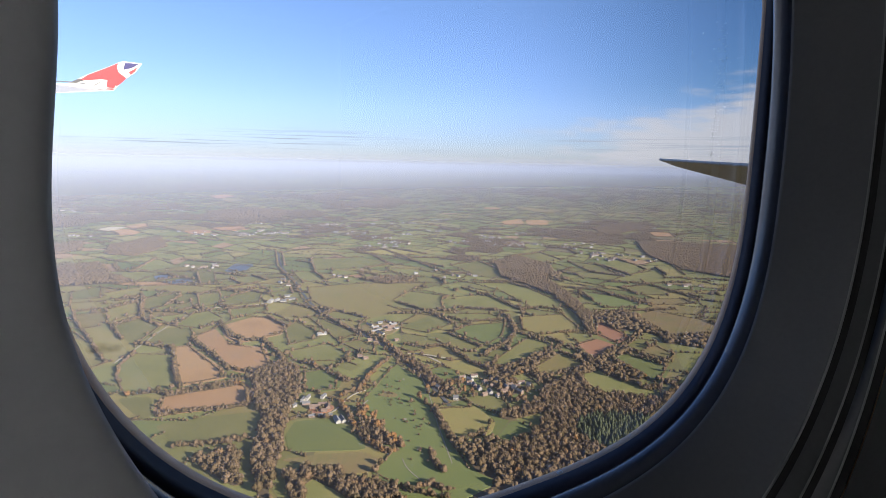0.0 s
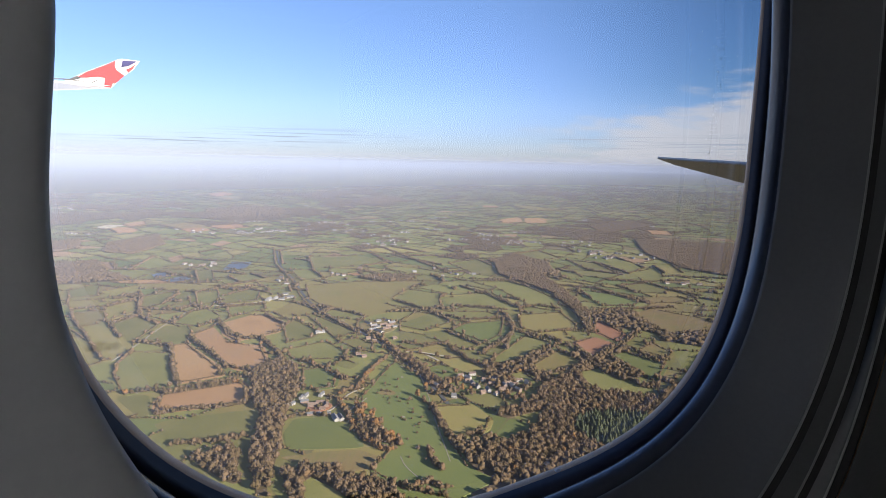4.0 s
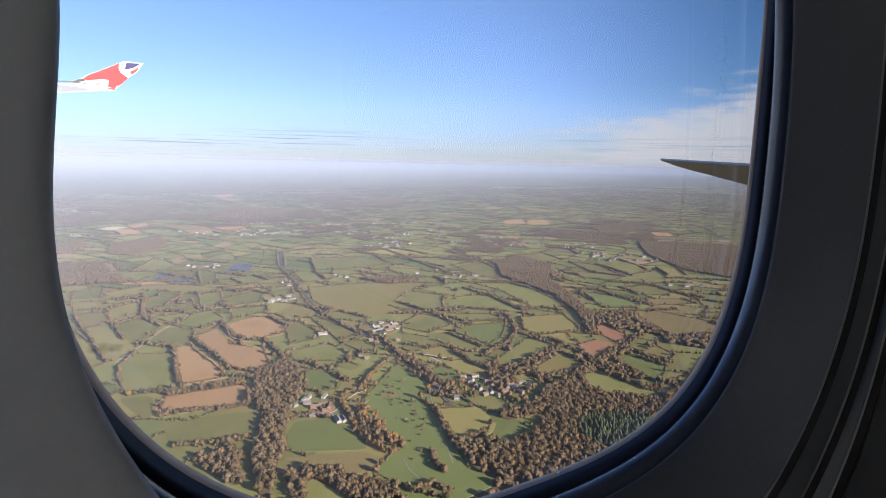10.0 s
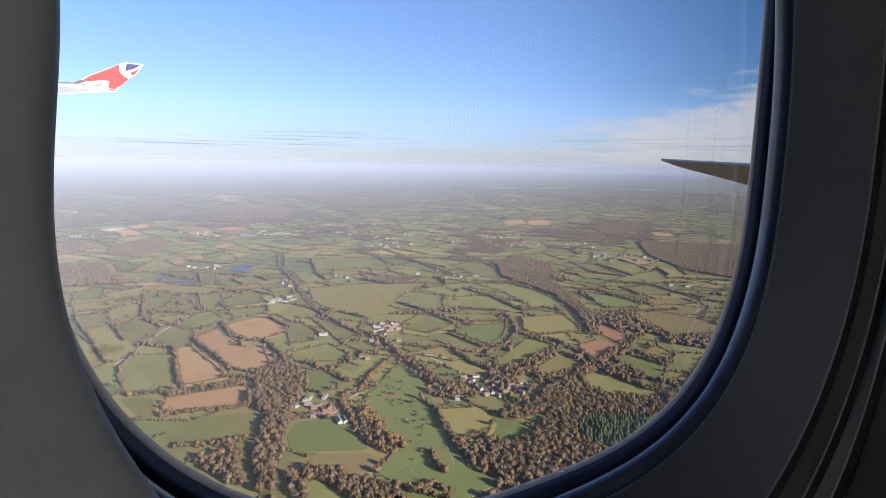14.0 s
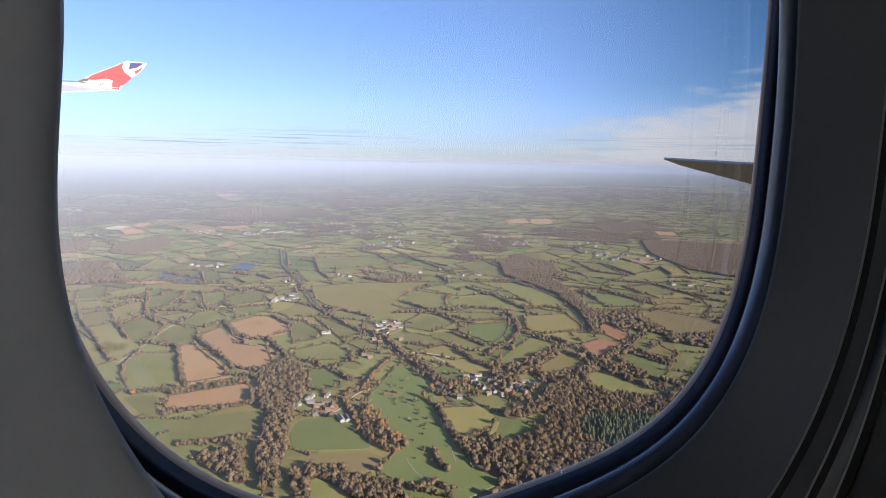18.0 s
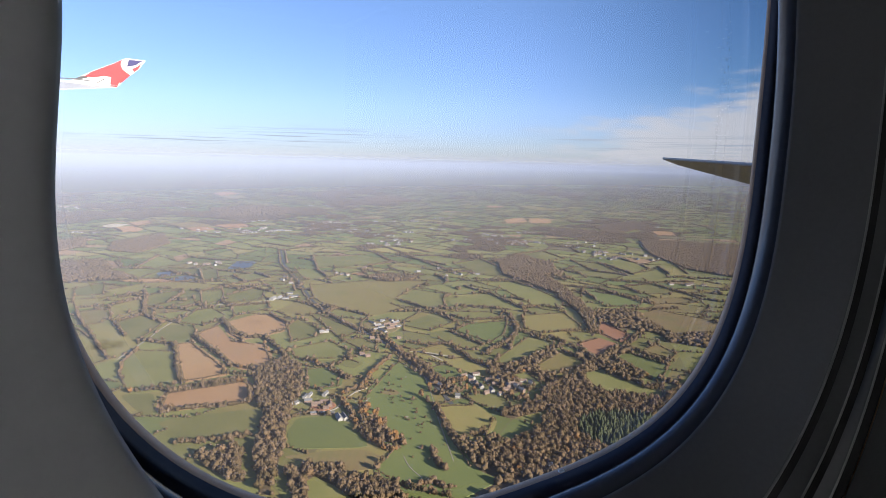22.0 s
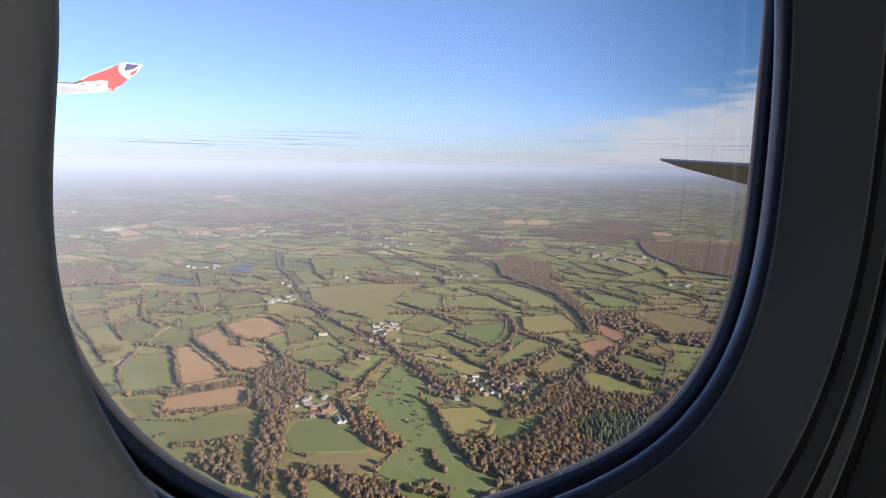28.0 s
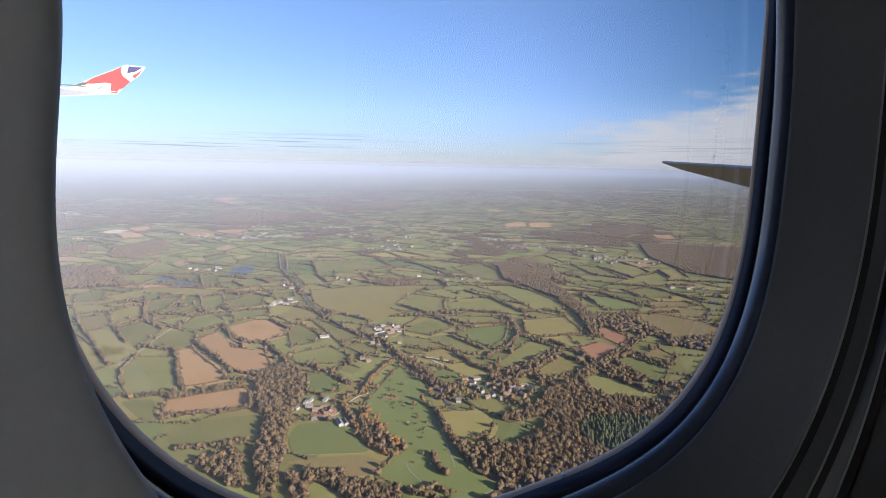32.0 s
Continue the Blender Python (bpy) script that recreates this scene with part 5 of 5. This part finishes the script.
bf = [(r * 61 + i, (r + 1) * 61 + i, (r + 1) * 61 + i + 1, r * 61 + i + 1) for r in range(len(prof) - 1) for i in range(60)]
me = flat_mesh("bezel", bv, bf, M["panel"])
me.polygons.foreach_set("use_smooth", [True] * len(me.polygons))
ob = new("bezel", me)
ob.parent = win
tagged(ob, "smooth light grey inner window bezel")
win.matrix_world = WALL
# a small pale clip in the retainer's lower edge
clip = new("retainer_clip")
bm = box(bmesh.new(), -0.0015, 0.0015, -0.0006, 0.0006, -0.0010, 0.0010)
bmesh.ops.bevel(bm, geom=bm.edges[:], offset=0.0005, segments=2, affect="EDGES")
part("clip_body", bm, M["clip_white"], clip)
clip.matrix_world = WALL @ Matrix.Translation((0.1985 * K, -0.1500 * K, 0.1965 * K))
tagged(clip, "small pale metal clip on the window retainer", "clip")

# cabin shell
inner = ring(0.180, 0.2079, 0.3024, 0.1272, power=2.2, aft=0.0)


def shell_wall(name, w, hole, outer, mat, label):
    k = len(hole)
    v = list(hole)
    for i, (u, vv, _) in enumerate(hole):
        t = math.atan2(vv - 0.05, u - 0.15)
        s = min(abs(outer[0] / math.cos(t)) if abs(math.cos(t)) > 1e-6 else 1e9, abs(outer[1] / math.sin(t)) if abs(math.sin(t)) > 1e-6 else 1e9)
        v.append((0.15 + s * math.cos(t), 0.05 + s * math.sin(t), w))
    f = [(i, (i + 1) % k, k + (i + 1) % k, k + i) for i in range(k)]
    me = flat_mesh(name, v, f, mat)
    ob = new(name, me)
    ob.matrix_world = WALL
    return tagged(ob, label, "wall", kind="structure")


shell_wall("wall_window", 0.1235 * K, inner, (2.4, 1.35), M["reveal"], "smooth cabin sidewall panel, shade painted in as dark grey")
shell_wall("wall_skin", 0.236 * K, ring(0.2035, 0.2160, 0.2460, 0.236, fore=2.15), (25, 1.35), M["skin"], "white painted outer fuselage skin")


def slab(name, u0, u1, v0, v1, w0, w1, mat, label, category):
    ob = new(name, flat_mesh(name, [(u, v, w) for w in (w0, w1) for u, v in ((u0, v0), (u1, v0), (u1, v1), (u0, v1))],
                             [(3, 2, 1, 0), (4, 5, 6, 7), (0, 1, 5, 4), (1, 2, 6, 5), (2, 3, 7, 6), (3, 0, 4, 7)], mat))
    ob.matrix_world = WALL
    return tagged(ob, label, category, kind="structure")


slab("floor", -2.25, 2.55, -1.36, -1.30, -5.7, 0.20, M["floor_cloth"], "dark blue cabin carpet", "floor")
slab("ceiling", -2.25, 2.55, 1.40, 1.46, -5.7, 0.20, M["lining"], "plain grey cabin ceiling", "ceiling")
slab("wall_forward", -2.31, -2.25, -1.36, 1.46, -5.7, 0.20, M["lining"], "grey cabin partition", "wall")
slab("wall_aft", 2.55, 2.61, -1.36, 1.46, -5.7, 0.20, M["lining"], "grey cabin partition", "wall")
slab("wall_far", -2.31, 2.61, -1.36, 1.46, -5.76, -5.70, M["lining"], "grey cabin wall on the far side", "wall")
# unseen fill lamp added under the ceiling to brighten the window surround
la = bpy.data.lights.new("cabin_fill_light", "AREA")
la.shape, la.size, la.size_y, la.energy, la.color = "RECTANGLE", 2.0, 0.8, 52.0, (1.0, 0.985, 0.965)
lo = new("cabin_fill_light", la)
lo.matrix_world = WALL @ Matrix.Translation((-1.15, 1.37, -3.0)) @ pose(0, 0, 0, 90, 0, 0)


# ---- wing tip, winglet and tailplane ----
def plate(name, pts, w0, w1, mat, parent, label="", lean=0.0):
    """A flat plate from an outline in u, v, from w0 to w1; lean: how far it tilts outwards a metre up."""
    k = len(pts)
    v = [tuple(c * (1 + lean * (h - 2.7) / w) for c in (u, h, w)) for w in (w0, w1) for u, h in pts]
    f = [list(range(k))[::-1], list(range(k, 2 * k))] + [[i, (i + 1) % k, k + (i + 1) % k, k + i] for i in range(k)]
    me = flat_mesh(name, v, f, mat)
    ob = new(name, me)
    ob.parent = parent
    bm = bmesh.new()
    bm.from_mesh(me)
    bmesh.ops.recalc_face_normals(bm, faces=bm.faces[:])
    bm.to_mesh(me)
    bm.free()
    if label:
        tagged(ob, label)
    return ob


wing = new("wing")
tagged(wing, "grey airliner wing tip with a red and white winglet", "wing")
LEAN = 0.45
winglet = plate("winglet", [(0.33, 2.85), (1.00, 3.24), (1.81, 3.65), (2.21, 3.87), (2.35, 3.91), (3.02, 3.89), (2.77, 3.53), (2.42, 3.24), (2.08, 2.90), (1.91, 2.70), (1.17, 2.70), (0.59, 2.63)], 28.0, 28.12, M["wing_white"], wing, "white winglet with red paint", LEAN)
plate("winglet_red", [(0.78, 3.04), (1.04, 3.24), (1.81, 3.63), (2.14, 3.82), (2.09, 3.61), (2.15, 3.44), (2.42, 3.24), (2.17, 2.99), (2.04, 2.89), (2.00, 2.93), (1.91, 2.72), (1.67, 2.72), (1.73, 3.11), (1.49, 3.13), (1.09, 3.05)], 27.95, 27.99, M["wing_red"], winglet, "red painted field", LEAN)
plate("winglet_navy", [(2.39, 3.85), (2.91, 3.86), (2.63, 3.67), (2.32, 3.57)], 27.95, 27.99, M["wing_navy"], winglet, "navy painted triangle", LEAN)
plate("winglet_stripe", [(2.50, 3.50), (2.69, 3.61), (2.86, 3.76), (2.75, 3.55), (2.58, 3.39)], 27.95, 27.99, M["wing_red"], winglet, "short red stripe", LEAN)
plate("winglet_grey", [(0.41, 2.90), (0.75, 3.08), (0.90, 3.01), (0.60, 2.91)], 27.95, 27.99, M["wing_shade"], winglet, "grey root fillet", LEAN)
plate("winglet_notch", [(1.14, 2.81), (1.48, 3.02), (1.50, 3.00), (1.18, 2.79)], 27.95, 27.99, M["wing_shade"], winglet, "thin grey panel line", LEAN)
# the wing runs forward and in from the winglet
WV = [(0.2, 2.82, 27.95), (1.9, 2.72, 28.0), (-9.0, -1.1, 0.205), (-20.0, -1.0, 0.205)]
wv = [(u, v + d, w) for d in (0.015, -0.02) for u, v, w in WV]
ob = new("wing_box", flat_mesh("wing_box", wv, [(0, 1, 2, 3), (7, 6, 5, 4), (0, 4, 5, 1), (1, 5, 6, 2), (2, 6, 7, 3), (3, 7, 4, 0)], M["wing_grey"]))
ob.parent = wing
plate("aileron", [(-0.6, 2.73), (1.2, 2.74), (1.9, 2.70), (1.17, 2.665), (0.82, 2.635), (0.62, 2.57), (0.35, 2.59), (0.05, 2.50), (-0.2, 2.53), (-0.6, 2.46)], 27.0, 27.06, M["wing_white"], wing, "white trailing edge with uneven flap ends")
plate("wing_top_edge", [(-0.6, 2.775), (0.30, 2.83), (0.85, 2.80), (1.15, 2.765), (0.6, 2.775), (0.2, 2.79), (-0.6, 2.735)], 26.9, 26.95, M["wing_shade"], wing, "grey upper wing edge")
# thin dark plates stand in for the shadow lines below the flaps
for k, (a, b) in enumerate(((-0.55, -0.15), (-0.05, 0.3), (0.38, 0.62))):
    plate("flap_shadow_line", [(a, 2.50 + 0.045 * k), (b, 2.525 + 0.05 * k), (b, 2.505 + 0.05 * k), (a, 2.475 + 0.045 * k)], 26.85, 26.9, M["wing_shade"], wing, "dark plate painted for the shadow under the flap")
wing.matrix_world = WALL

tail = new("tailplane")
tagged(tail, "dark grey-olive horizontal tailplane of the airliner", "tailplane")
LE = [(11.80, 0.205, 9.0), (11.62, 0.190, 8.78), (8.90, 0.062, 5.13), (5.05, -0.12, 0.205)]
TE = [(11.95, 0.16, 8.96), (12.15, 0.055, 8.74), (11.30, -0.290, 6.50), (9.3, -1.15, 0.205)]
tv = [(u, v, w) for u, v, w in LE] + [(u, v, w) for u, v, w in TE] + [(u, v + 0.02, w) for u, v, w in LE] + [(u, v + 0.10, w) for u, v, w in TE]
tf = [(i, i + 1, i + 5, i + 4) for i in range(3)] + [(8 + i, 12 + i, 13 + i, 9 + i) for i in range(3)] + [(i, 8 + i, 9 + i, i + 1) for i in range(3)] + [(4 + i, 5 + i, 13 + i, 12 + i) for i in range(3)] + [(0, 4, 12, 8), (3, 11, 15, 7)]
ob = new("tail_box", flat_mesh("tail_box", tv, tf, M["tail_under"]))
ob.parent = tail
ev = [(u, v + d, w) for d in (0.012, 0.0) for u, v, w in LE] + [(u + 0.06, v + 0.05, w + 0.02) for u, v, w in LE]
ef = [(i, i + 1, 5 + i, 4 + i) for i in range(3)] + [(8 + i, 9 + i, 1 + i, i) for i in range(3)]
ob = new("leading_edge", flat_mesh("leading_edge", ev, ef, M["bare_metal"]))
ob.parent = tail
tagged(ob, "bright bare metal leading edge")
tail.matrix_world = WALL

# ---- specks dried on the pane ----
g = random.Random(5)
sv, sf = [], []
for i in range(150):
    # most dried in a narrow run down the pane, a few strayed
    h = g.random() ** 0.8
    v = 0.082 - 0.092 * h
    u = 0.3106 - 0.0055 * h * h + g.gauss(0, 0.0028 if i % 4 else 0.010)
    if u > 0.336:
        continue
    r = g.uniform(0.00006, 0.0002)
    b = len(sv)
    for k in range(7):
        t = 2 * math.pi * k / 7
        sv.append(((u + r * math.cos(t)) * K, (v + r * g.uniform(1.8, 3.4) * math.sin(t)) * K, 0.2001 * K))
    sv.append((u * K, v * K, 0.1999 * K))
    sf += [(b + k, b + (k + 1) % 7, b + 7) for k in range(7)]
ob = new("dried_droplets", flat_mesh("dried_droplets", sv, sf, M["speck"]))
ob.matrix_world = WALL
tagged(ob, "small dried droplet marks on the pane", "droplets", kind="stuff")

# greasy smudges on the pane
for u, v, a, b in ((0.0059, -0.0574, 0.0042, 0.0022), (0.0099, -0.0578, 0.0030, 0.0016)):
    pts = [((u + a * math.cos(t)) * K, (v + b * math.sin(t)) * K, 0.1996 * K) for t in np.linspace(0, 2 * math.pi, 25)[:-1]]
    ob = new("smudge", flat_mesh("smudge", pts, [list(range(24))], M["smudge"]))
    ob.matrix_world = WALL
    tagged(ob, "faint greasy smudge on the window pane", "smudge")
